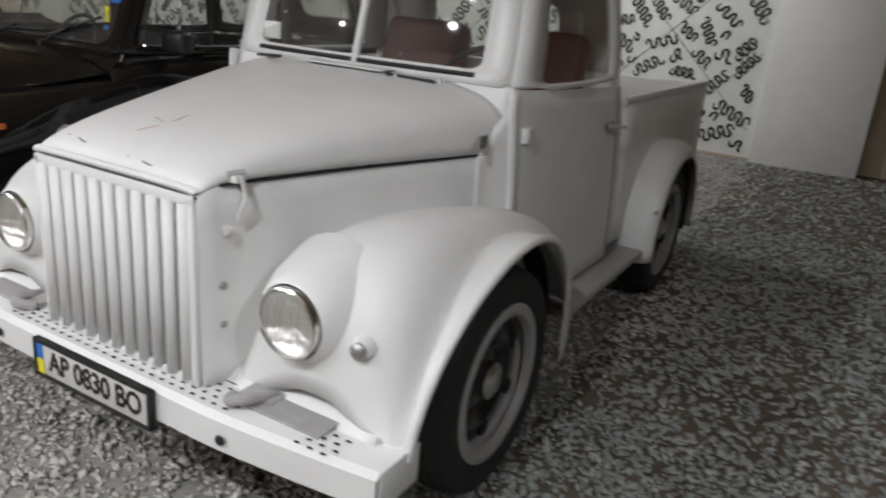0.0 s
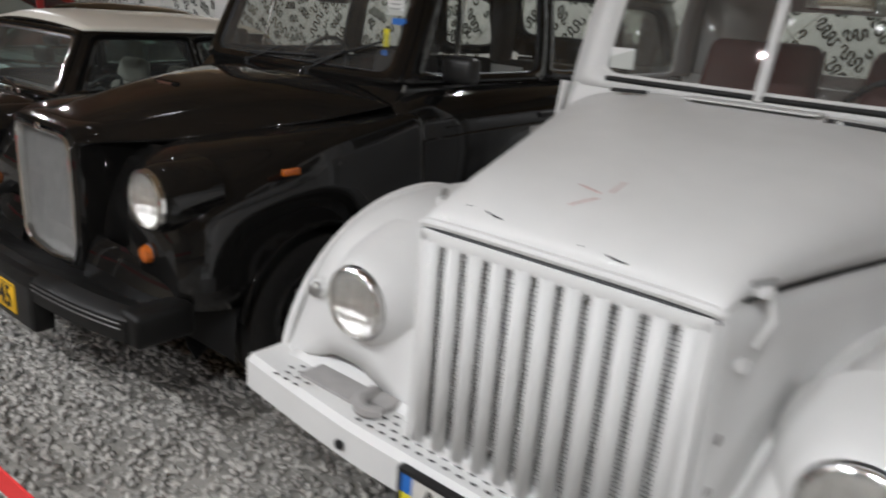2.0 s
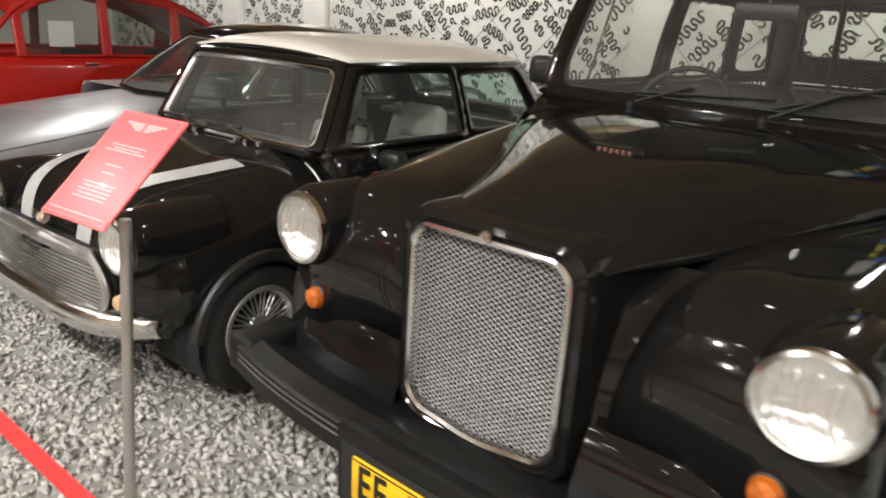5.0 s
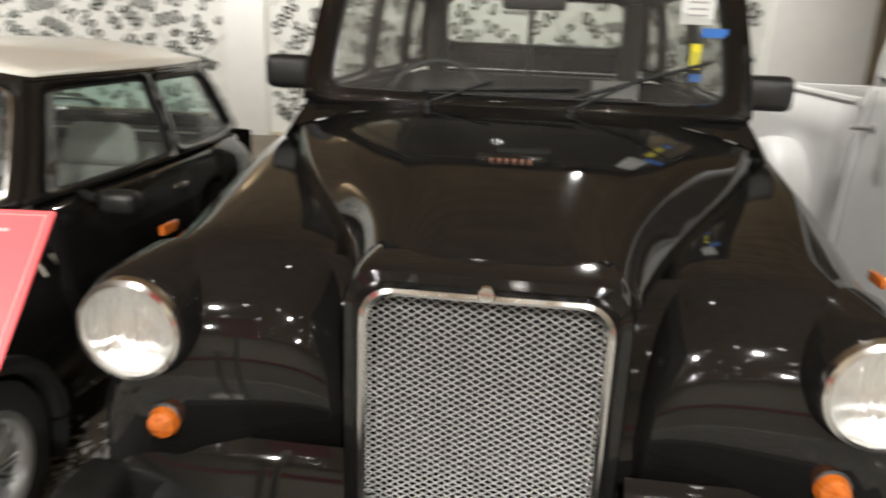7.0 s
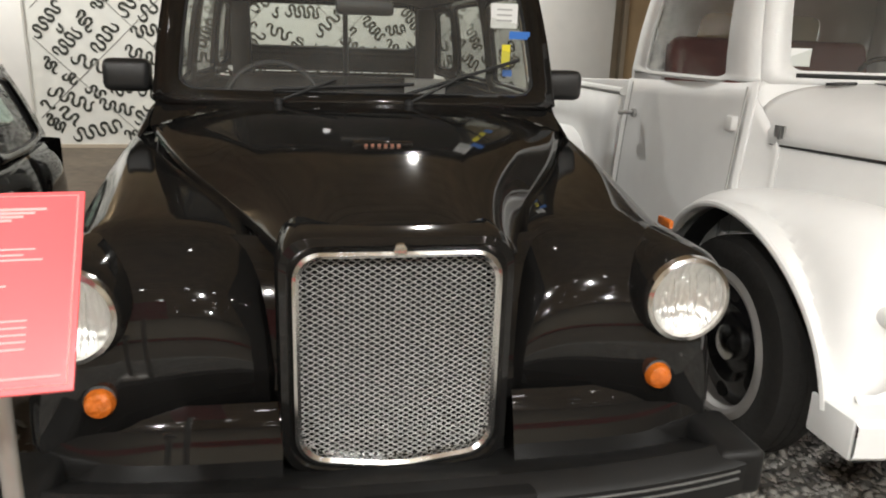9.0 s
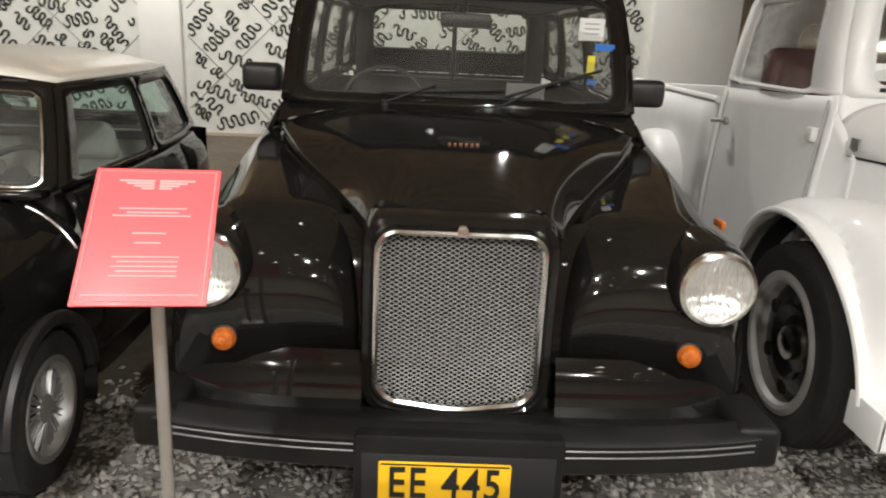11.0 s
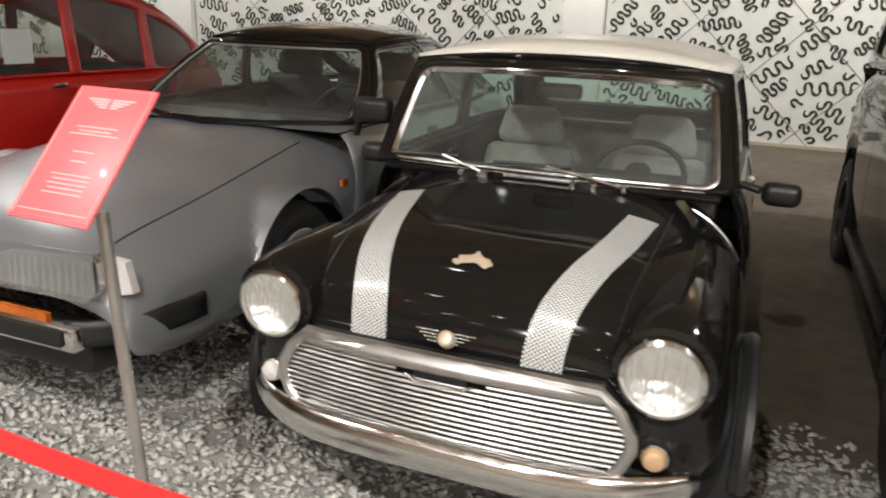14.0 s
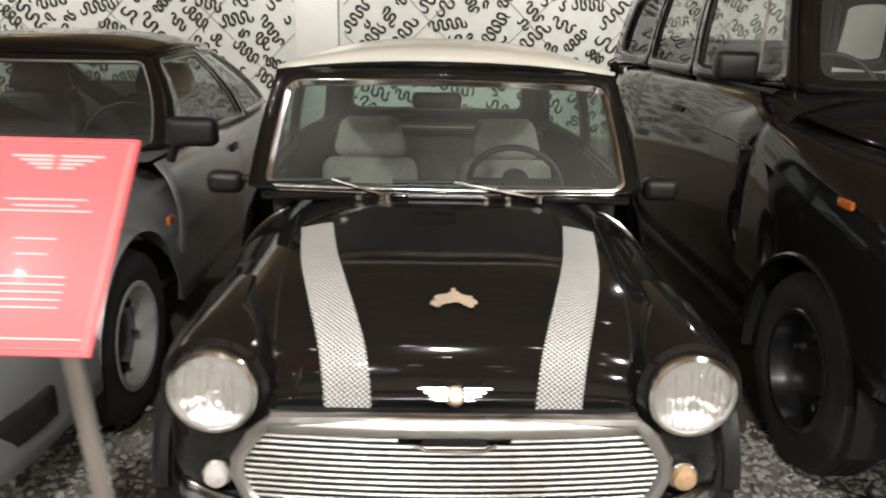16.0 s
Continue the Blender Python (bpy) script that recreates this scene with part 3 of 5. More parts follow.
# ---- the black cab ----
def build_cab():
    root = thing("london_taxi", 0, 0, 0, -2.2, "black hackney cab with a mesh grille and yellow number plate", "car")
    wb0, R = .62, .39

    def bonnet(u, v):
        y = .01 + 1.13 * u
        w = ip([(0, .262), (.1, .29), (.35, .40), (.7, .60), (1, .735)], u)
        zc = ip([(0, 1.035), (.08, 1.066), (.25, 1.116), (.45, 1.162), (.7, 1.196), (1, 1.215)], u)
        ze = ip([(0, .985), (.3, .985), (.6, 1.04), (1, 1.13)], u)
        flute = .010 * math.exp(-((abs(v) - .80) / .10) ** 2) * math.sin(math.pi * min(1, u * 1.1))
        return v * w, y, ze + (zc - ze) * (1 - abs(v) ** 3.4) + flute
    part("bonnet", grid(bonnet, lin(0, 1, 29), lin(-1, 1, 49)), BLACK, root, "gloss black bonnet reflecting the ceiling", thick=.006)
    part("bonnet_badge", xf(box(-.085, .085, -.012, .012, 0, .024, .008), at(.0, .50, 1.150)), BLACK, root)
    part("badge_bars", join(*[box(x, x + .009, .483, .4875, 1.158, 1.166) for x in lin(-.05, .04, 6)]), COPPER, root)
    part("bonnet_vent", xf(box(-.20, .20, -.02, .02, 0, .008, .004), at(0, 1.16, 1.222)), TRIM, root)

    for s in (-1, 1):
        def wing(y, th):
            k = min(1.0, (y - .005) / .32)
            k = (1 - (1 - k) ** 3.0) ** (1 / 3.0) if k < 1 else 1
            xi, xo = ip([(0, .255), (.3, .32), (.8, .56), (1.2, .70)], y), ip([(-.05, .84), (.3, .865), (.8, .87), (1.25, .845)], y)
            zt = ip([(-.05, .985), (.15, 1.0), (.5, 1.035), (1.2, 1.10)], y)
            zb = .47
            xm, hw = (xi + xo) / 2, (xo - xi) / 2
            n = 2 / 2.7
            x = xm - hw * pw(math.cos(th), n)
            zi = ip([(0, .47), (.1, .66), (.35, .92), (.7, .99), (1.2, 1.06)], y) if th < math.pi / 2 else zb
            z = max(zi + (zt - zi) * abs(math.sin(th)) ** n, arch(y, .3, [wb0], R, .33))
            cx, cz = xm + .06, .56
            inner = max(0, (cx - x) / (cx - xi))
            fade = max(0, 1 - (y - .005) / .5) ** 2
            return s * (cx + (x - cx) * (k ** .6 if x > cx else .92 + .08 * k)), y + .045 * inner ** 1.5 * fade, cz + (z - cz) * k
        part("front_wing", grid(wing, stations(.005, 1.25, 40, [wb0], R), lin(0, math.pi, 41)), BLACK, root, "gloss black rounded front wing", thick=.006)
        part("wing_piping", tube([wing(y, .42) for y in lin(.15, 1.15, 16)], .006, 6), TRIM, root)
        rim = [(s * .872, wb0 - R * math.cos(a), .33 + R * math.sin(a)) for a in lin(.2, math.pi - .1, 24)]
        part("arch_lip", tube(rim, .012, 6), BLACK, root)
        arch_liner(root, s * .68, wb0, .33, R + .02, .36)
        headlight(root, s * .695 - .008, -.002, .868, .090, CHROME, .018, lens_out=.04)
        part("headlight_pod", lathe([(.125, -.22), (.122, -.05), (.112, -.012), (.105, .0)], 36, at(s * .695 - .008, -.002, .868, FRONT)), BLACK, root)
        round_lamp(root, s * .65 - .006, .018, .662, .034, AMBER, TRIM)
        part("side_indicator", xf(box(-.008, .008, -.04, .04, -.014, .014, .006), at(s * .858, .47, .94)), AMBER, root)
        wheel(root, s * .76, wb0, .335, .19, .20, s, BLACKRIM, BLACKRIM, "nuts")
        wheel(root, s * .76, 3.43, .335, .19, .20, s, BLACKRIM, BLACKRIM, "nuts")
        arch_liner(root, s * .68, 3.43, .33, .40, .34)

        def flank(y, v):
            zb = arch(y, .34, [3.43], .39, .33)
            zt = ip([(1.1, 1.13), (1.3, 1.185), (2.5, 1.20), (4.0, 1.16), (4.5, 1.02)], y)
            w = ip([(1.1, .735), (1.4, .755), (3.6, .76), (4.2, .70), (4.45, .52), (4.55, .3)], y)
            z = zt + (zb - zt) * v
            belly = ip([(0, 0), (.08, .045), (.2, .075), (.4, .088), (.7, .08), (1, .045)], v)
            return s * (w + belly), y, z
        part("body_side", grid(flank, stations(1.12, 4.5, 44, [3.43], .39), lin(0, 1, 17)), BLACK, root, "gloss black doors and flank", thick=.006)
        for yy in (1.2, 2.42, 3.3):
            part("door_seam", tube([flank(yy, v) for v in lin(.02, .98, 14)], .004, 5), TRIM, root)
        part("waist_moulding", tube([flank(y, .24) for y in lin(1.15, 4.3, 24)], .007, 6), BLACK, root)
        part("door_handle", join(xf(box(-.012, .012, -.07, .07, -.014, .014, .008), at(s * .845, 2.25, 1.04)), xf(box(-.02, .01, .04, .06, -.01, .01, .004), at(s * .835, 2.25, 1.04))), TRIM, root)
        part("running_board", box(min(s * .70, s * .85), max(s * .70, s * .85), 1.1, 3.0, .27, .33, .015), BUMPER, root)
        m = part("door_mirror", xf(box(-.085, .085, -.05, .045, -.06, .06, .028, 3), at(s * .85 - .014, 1.47, 1.285)), PLASTIC, root, "matt black plastic door mirror")
        part("mirror_arm", tube([(s * .74, 1.5, 1.23), (s * .80, 1.48, 1.25)], .016, 8), PLASTIC, m)

    part("scuttle", grid(lambda u, v: (v * ip([(0, .735), (1, .72)], u), 1.13 + .10 * u - .03 * (1 - v * v), 1.13 + .085 * (1 - abs(v) ** 3.4) * (1 - u) + u * .10 + .0), lin(0, 1, 4), lin(-1, 1, 25)), BLACK, root)

    def tail(u, v):
        w = .78 * math.cos(u * .3)
        return v * w * (1 - .15 * u), 4.35 + .22 * math.sqrt(max(0, 1 - v ** 4)) * (1 - .4 * u), 1.18 - .85 * u
    part("tail_panel", grid(tail, lin(0, 1, 8), lin(-1, 1, 21)), BLACK, root)
    part("boot_shelf", box(-.70, .70, 3.9, 4.4, 1.12, 1.16, .01), INTERIOR, root)
    g = dict(yb0=1.19, yb1=4.28, yt0=1.42, yt1=3.98, wb=.755, wt=.68, wf=.715, wtf=.665, wr=.76, wtr=.69, zb=1.205, zt=1.70, bow=.05, crown=.085, bulge=.012,
             fw=(-.90, .90, .09, .90), fr=.10, rw=(-.84, .84, .34, .95), rail=BLACK,
             side=[(0, .36, .035, .335, .09, .88, .05), (.36, .66, .385, .64, .09, .88, .05), (.66, 1, .69, .90, .12, .86, .08)])
    side, front = greenhouse(root, g, BLACK, BLACK, GLASS, TRIM, .010)
    for s in (-1, 1):
        part("pillar_strip", tube([side(s)(.008, v) for v in lin(-.05, 1, 8)], .007, 6), CHROME, root)
        part("window_channel", tube([side(s)(u, .085) for u in lin(.04, .33, 6)], .006, 6), CHROME, root)
        part("quarterlight_bar", tube([side(s)(.115, .1), side(s)(.10, .88)], .007, 6), CHROME, root)
    # grille in its shell
    shell_in = rrect(-.235, .235, .52, 1.0, .06, 6, 4)
    shell_in = [(a, b - .03 * max(0, (1 - abs(a) / .235)) * (b < .56)) for a, b in shell_in]

    def sweep(outline, offs, y_of, bot=0):
        n = len(outline)
        V, F = [], []
        for d, y in offs:
            for a, b in outline:
                l = math.hypot(a, (b - .76))
                V.append((a * (1 + d / .25), y, .76 + (b - .76) * (1 + d / .26)))
        for i in range(len(offs) - 1):
            F += [[i * n + j, i * n + (j + 1) % n, (i + 1) * n + (j + 1) % n, (i + 1) * n + j] for j in range(n)]
        return V, F
    G = at(-.012, .018, 0) @ Matrix.Diagonal((.945, 1, 1, 1))
    gr = part("grille", xf(sweep(shell_in, [(-.010, -.02), (-.008, -.052), (0, -.058), (.008, -.055), (.012, -.04)], None), G), CHROME, root, "silver wire-mesh radiator grille in a bright frame")
    part("grille_shell", xf(sweep(shell_in, [(.010, -.04), (.022, -.052), (.040, -.045), (.050, -.015), (.052, .18)], None), G), BLACK, root)
    # near-black sheet in place of the shaded recess behind the mesh
    part("grille_shade_sheet", xf(slab([(a * .96, .76 + (b - .76) * .96) for a, b in shell_in], lambda a, b, d: (a, .03 + d, b), .01), G), DARK, gr)
    wires = []
    rows, cols = 75, 38
    for i in range(rows + 1):
        zi = .485 + .509 * i / rows
        lim = .228 if zi < .945 else .228 - .05 * (1 - math.sqrt(max(0, 1 - ((zi - .945) / .055) ** 2)))
        pts = []
        for j in range(cols + 1):
            x = -.228 + .456 * j / cols
            low = .516 - .030 * (1 - abs(x) / .235) + (.03 if abs(x) > .20 else 0)
            z = max(zi + .0033 * (1 if (i + j) % 2 else -1), low)
            pts.append((max(-lim, min(lim, x)), -.030 + .002 * (j % 2), z))
        wires.append(tube(pts, .0017, 4))
    part("wire_mesh", xf(join(*wires), G), MESHWIRE, gr)
    part("grille_badge", xf(lathe([(0, .008), (.014, .006), (.016, 0)], 16), at(-.012, -.04, 1.012, FRONT)), CHROME, gr)
    for s in (-1, 1):
        part("catwalk", grid(lambda u, v: (s * (.225 + .33 * u), .035 + .03 * math.sin(math.pi * u) + .17 * v ** 2.6, .47 + (.50 + .02 * u) * v), lin(0, 1, 12), lin(0, 1, 16)), BLACK, root)
    part("front_apron", grid(lambda u, v: (v * .80, .03 + .05 * abs(v) ** 4 - .012 * u, .60 - .17 * u), lin(0, 1, 5), lin(-1, 1, 25)), BLACK, root)
    for s in (-1, 1):
        part("side_apron", grid(lambda u, v: (s * (.27 + .53 * v), .02 + .07 * v ** 4 - .075 * u ** .7, .64 - .19 * u), lin(0, 1, 9), lin(0, 1, 12)), BLACK, root)
    # bumper
    prof = [(.05, .475), (-.07, .490), (-.17, .532), (-.222, .520), (-.235, .508), (-.235, .43), (-.20, .405), (-.05, .40)]

    def bump(u, k):
        x = -.80 + 1.6 * u
        y, z = prof[k]
        back = .07 * abs(x / .8) ** 3
        return x, y + back, z
    b = part("bumper", grid(bump, lin(0, 1, 33), list(range(len(prof)))), BUMPER, root, "satin black bumper with two bright pinstripes")
    for z in (.497, .478):
        for s in (-1, 1):
            part("pinstripe", tube([(x, -.238 + .07 * abs(x / .8) ** 3, z) for x in lin(s * .27, s * .78, 14)], .003, 6), PINSTRIPE, b)
    for s in (-1, 1):
        part("bumper_end", xf(box(-.06, .06, -.09, .13, -.07, .052, .022, 3), at(s * .80, -.07, .485)), BUMPER, b)
    part("overrider_bracket", box(-.27, .27, -.237, -.16, .30, .525, .012), BUMPER, b)
    plate = part("number_plate", box(-.205, .135, -.247, -.232, .335, .455, .006), PLATEY, root, "yellow number plate with black figures")
    part("plate_surround", box(-.25, .25, -.240, -.228, .315, .475, .006), TRIM, plate)
    words("EE 445", .125, at(-.035, -.249, .395, FRONT), INK, plate, widen=.76, bold=.0012, space=1.12)
    part("plate_border", join(*[box(*q) for q in ((-.198, .128, -.2485, -.246, .338, .341), (-.198, .128, -.2485, -.246, .449, .452))]), INK, plate)
    # inside
    part("cabin_floor", box(-.72, .72, 1.0, 4.4, .36, .40), INTERIOR, root)
    part("headlining", grid(lambda u, v: (v * .64, 1.52 + 2.38 * u, 1.672 + .05 * (1 - v * v)), lin(0, 1, 6), lin(-1, 1, 9)), INTERIOR, root)
    for s in (-1, 1):
        part("rear_pillar_trim", box(min(s * .58, s * .70), max(s * .58, s * .70), 3.80, 3.98, 1.16, 1.66, .02), INTERIOR, root)
    part("dashboard", box(-.70, .70, 1.22, 1.52, .85, 1.20, .05, 3), INTERIOR, root)
    steering_wheel(root, -.34, 1.66, 1.16, .20)
    seat(root, -.34, 2.25, .62, .50, SEATDARK, False, .56)
    part("partition", box(-.70, .70, 2.46, 2.49, .4, 1.12, .01), INTERIOR, root)
    part("partition_bar", join(tube([(0, 2.48, 1.1), (0, 2.48, 1.66)], .014, 6), tube([(-.68, 2.48, 1.12), (.68, 2.48, 1.12)], .014, 6)), TRIM, root)
    seat(root, 0, 3.75, .55, 1.25, SEATDARK, False, .55, "rear_bench")
    part("rear_view_mirror", xf(box(-.11, .11, -.02, .02, -.03, .03, .015), at(.02, 1.42, 1.56)), PLASTIC, root)
    st = part("permit_card", xf(box(-.052, .052, -.002, .002, -.045, .045), at(.545, 1.325, 1.545)), PAPER, root, "white permit card behind the windscreen")
    part("card_print", join(*[xf(box(-.03, .03, -.004, -.003, z, z + .006), at(.545, 1.325, 1.545)) for z in (-.02, 0, .02)]), ALLOY, st)
    part("blue_sticker", xf(box(-.04, .04, -.002, .002, -.014, .014), at(.60, 1.29, 1.475)), BLUE, root)
    part("yellow_sticker", xf(box(-.016, .016, -.002, .002, -.04, .04), at(.545, 1.272, 1.40)), YELLOW, root)
    part("small_blue_sticker", xf(box(-.018, .018, -.002, .002, -.012, .012), at(.55, 1.258, 1.335)), BLUE, root)
    part("dashboard_paper", box(.28, .50, 1.36, 1.50, 1.203, 1.207), PAPER, root)
    part("dashboard_label", box(.02, .09, 1.262, 1.266, 1.212, 1.232), PAPER, root)
    part("fare_notice", xf(box(-.11, .11, -.003, .003, -.06, .06), at(.42, 2.44, 1.19)), PAPER, root, "pale notice on the partition")
    part("partition_box", box(.16, .52, 2.36, 2.45, .95, 1.17, .015), SEATDARK, root)
    part("mirror_stem", tube([(.02, 1.43, 1.58), (.02, 1.46, 1.69)], .008, 6), PLASTIC, root)
    wiper(root, (-.30, 1.14, 1.225), (-.10, 1.17, 1.30), (-.32, 1.165, 1.262), (.18, 1.165, 1.29))
    wiper(root, (.16, 1.14, 1.225), (.38, 1.18, 1.33), (.14, 1.165, 1.25), (.58, 1.21, 1.385))
    return root


# ---- the black and white small car ----
def build_small_car():
    root = thing("small_hatchback", -2.0, 0, 0, 0, "small black vintage car with cream roof and white bonnet stripes", "car")
    hub, R = .34, .295

    def shell_z(y, x):
        zt = ip([(-.13, .60), (-.10, .645), (-.03, .715), (.06, .78), (.2, .825), (.46, .862), (.76, .905)], y)
        return zt

    def body(y, th):
        k = min(1.0, (y + .112) / .30)
        k = (1 - (1 - k) ** 3.2) ** (1 / 3.2) if k < 1 else 1
        w = ip([(-.13, .665), (.1, .69), (.4, .708), (.8, .705)], y)
        zt = ip([(-.13, .80), (0, .80), (.2, .832), (.46, .868), (.8, .912)], y)
        zb = .36
        n = 2 / 3.4
        x = -w * pw(math.cos(th), n)
        z = max(zb + (zt - zb) * abs(math.sin(th)) ** (2 / 3.0), arch(y, .2, [hub], R, .27))
        return x * (.62 + .38 * k), y, .46 + (z - .46) * (k if z > .46 else 1)
    st = [-.112, -.111, -.109, -.105, -.10] + stations(-.09, .80, 34, [hub], R)
    part("front_body", grid(body, st, lin(0, math.pi, 61)), BLACK, root, "gloss black bonnet and front wings", thick=.006)

    def on_top(x, y):
        lo, hi = .001, math.pi / 2
        for _ in range(30):
            m = (lo + hi) / 2
            if abs(body(y, m)[0]) > abs(x):
                lo = m
            else:
                hi = m
        return body(y, hi)[2]
    for s in (-1, 1):
        def tape(u, v):
            y = -.1105 + .5925 * u
            xc = s * ip([(0, .232), (.25, .284), (.6, .337), (1, .376)], u)
            x = xc + v * (.051 - .006 * u)
            return x, y - .004 * (1 - u), on_top(x, y) + .0075
        part("bonnet_stripe", grid(tape, [((i / 26) ** 1.5) for i in range(27)], lin(-1, 1, 5)), CHECK, root, "white bonnet stripe with a fine check")
        edge = [(s * ip([(-.10, .395), (.2, .425), (.62, .45)], y), y) for y in lin(-.095, .62, 22)]
        part("bonnet_shut_line", tube([(x, y, on_top(x, y) + .002) for x, y in edge], .0028, 5), TRIM, root)
        part("wing_front_seam", tube([(s * x, -.104 + .05 * max(0, x - .40), on_top(x, -.100) + .004) for x in lin(.395, .46, 5)], .004, 5), BLACK, root)
        part("headlight_pod", lathe([(.135, -.36), (.133, -.14), (.125, -.04), (.116, .0), (.100, .004)], 40, at(s * .517, -.118, .65, FRONT)), BLACK, root)
        headlight(root, s * .517, -.132, .65, .083, CHROME, .016, lens_out=.035)
        round_lamp(root, s * .522, -.13, .445, .030, CLEAR if s < 0 else AMBERDIM, CHROME, .026)
        seam = [body(.735, th) for th in lin(1.0, .5, 8)]
        part("wing_seam", tube([(s * (abs(p[0]) + .004), p[1], p[2] + .003) for p in seam], .0065, 6), CHROME, root)
        rim = [(s * .715, hub - R * math.cos(a), .27 + R * math.sin(a)) for a in lin(.1, math.pi - .1, 24)]
        part("arch_flare", tube(rim, .024, 8, flat=1.3), PLASTIC, root, "black plastic wheel arch flare")
        arch_liner(root, s * .58, hub, .27, R + .01, .30)
        arch_liner(root, s * .58, 2.38, .27, R + .01, .30)
        wheel(root, s * .635, hub, .268, .165, .165, s, ALLOY, ALLOY, "spokes")
        wheel(root, s * .635, 2.38, .268, .165, .165, s, ALLOY, ALLOY, "spokes")

        def flank(y, v):
            zb = arch(y, .26, [2.38], R, .27)
            zt = ip([(.78, .91), (1.2, .905), (2.4, .90), (2.8, .84)], y)
            w = ip([(.78, .60), (1.0, .625), (2.2, .62), (2.6, .57), (2.85, .42)], y)
            belly = ip([(0, 0), (.15, .045), (.4, .075), (.8, .08), (1, .06)], v)
            return s * (w + belly), y, zt + (zb - zt) * v
        part("body_side", grid(flank, stations(.78, 2.82, 30, [2.38], R), lin(0, 1, 15)), BLACK, root, "gloss black door and rear flank", thick=.006)
        part("door_seam", tube([flank(1.72, v) for v in lin(.02, .98, 12)], .004, 5), TRIM, root)
        part("door_handle", xf(box(-.012, .012, -.05, .05, -.01, .01, .006), at(s * .685, 1.62, .80)), CHROME, root)
        rim2 = [(s * .70, 2.38 - R * math.cos(a), .27 + R * math.sin(a)) for a in lin(.1, math.pi - .1, 24)]
        part("arch_flare", tube(rim2, .024, 8, flat=1.3), PLASTIC, root)
        M = at(s * .765, .98, .875)
        dm = part("door_mirror", xf(box(-.06, .065, -.03, .05, -.04, .04, .028, 3), M), PLASTIC, root, "grey plastic door mirror")
        part("mirror_stalk", tube([(s * .62, 1.0, .90), (s * .70, .97, .885)], .014, 8), PLASTIC, dm)
    # grille
    hexa = [(-.39, .60), (.39, .60), (.435, .555), (.468, .50), (.470, .462), (.45, .415), (.42, .385), (-.42, .385), (-.45, .415), (-.470, .462), (-.468, .50), (-.435, .555)]
    gr = part("grille", tube([(a, -.185 + .035 * (a / .5) ** 2, b) for a, b in hexa], .016, 8, True), BARS, root, "chrome grille of thin horizontal bars")
    # dark sheet painted as the shade between the bars
    part("grille_shade_sheet", slab([(a * 1.0, b) for a, b in hexa], lambda a, b, d: (a, -.150 + .03 * (a / .5) ** 2 + d, b), .03), DARK, gr)

    def half_at(z):
        return ip([(.385, .42), (.415, .45), (.462, .468), (.50, .466), (.555, .433), (.6, .39)], z)
    for i in range(12):
        z = .395 + .0150 * i
        w = half_at(z) - .006
        bar = [(x, -.180 + .035 * (x / .5) ** 2, z) for x in lin(-w, w, 15)]
        if i == 11:
            part("grille_bar", tube(bar[:6], .0052, 6), BARS, gr)
            part("grille_bar", tube(bar[9:], .0052, 6), BARS, gr)
        else:
            part("grille_bar", tube(bar, .0052, 6), BARS, gr)
    part("release_slot", box(-.07, .07, -.190, -.17, .55, .574, .006), DARK, gr)
    part("slot_lip", tube([(-.09, -.190, .558), (-.06, -.195, .545), (.06, -.195, .545), (.09, -.190, .558)], .004, 6), CHROME, gr)
    part("grille_top_bar", grid(lambda u, v: (-.395 + .79 * u, -.190 - .012 * math.sin(math.pi * v) + .035 * ((u - .5) * 1.6) ** 2 + .02 * v, .572 + .042 * v), lin(0, 1, 20), lin(0, 1, 8)), BARS, gr, thick=.004)
    # bumper
    def bump(u, a):
        x = -.63 + 1.26 * u
        back = .16 * abs(2 * u - 1) ** 4
        r = 1 - .35 * abs(2 * u - 1) ** 6
        return x, -.205 + back - .028 * math.cos(a) * r, .352 + .048 * math.sin(a) * r
    b = part("bumper", grid(bump, lin(0, 1, 41), lin(-1.9, 1.9, 15)), CHROME, root, "slim chrome front bumper", thick=.004)
    part("front_apron", grid(lambda u, v: (v * .62, -.12 + .16 * abs(v) ** 4 + .06 * u, .40 - .14 * u), lin(0, 1, 5), lin(-1, 1, 21)), BLACK, root)
    # emblems
    beads = [(x, -.55 * abs(x) + r * .012 + .003 * math.sin(x * 160 + r), .0095 - .001 * abs(r)) for r in (-1, 0, 1) for x in lin(-.046 + .008 * abs(r), .046 - .008 * abs(r), 9)] + [(0, .026, .007)]
    part("bonnet_emblem", xf(join(*[lathe([(0, .007), (q * .7, .005), (q, 0)], 8, at(x, y, 0)) for x, y, q in beads]), at(0, .05, on_top(0, .05) + .006) @ Matrix.Rotation(radians(14), 4, "X")), BRASSY, root, "small cream metal floral bonnet emblem")
    for q in [(sg, i) for sg in (-1, 1) for i in range(4)]:
        part("badge_feather", xf(box(min(q[0] * .02, q[0] * (.078 - q[1] * .013)), max(q[0] * .02, q[0] * (.078 - q[1] * .013)), -.002, .002, -.005 - q[1] * .0085, -.0015 - q[1] * .0085), at(0, -.150, .672) @ Matrix.Rotation(radians(-38), 4, "X")), CHROME, root)
    part("badge_roundel", lathe([(0, .012), (.016, .010), (.021, .004), (.021, -.02)], 24, at(0, -.150, .652, FRONT @ Matrix.Rotation(radians(-38), 4, "X"))), BRASSY, root)
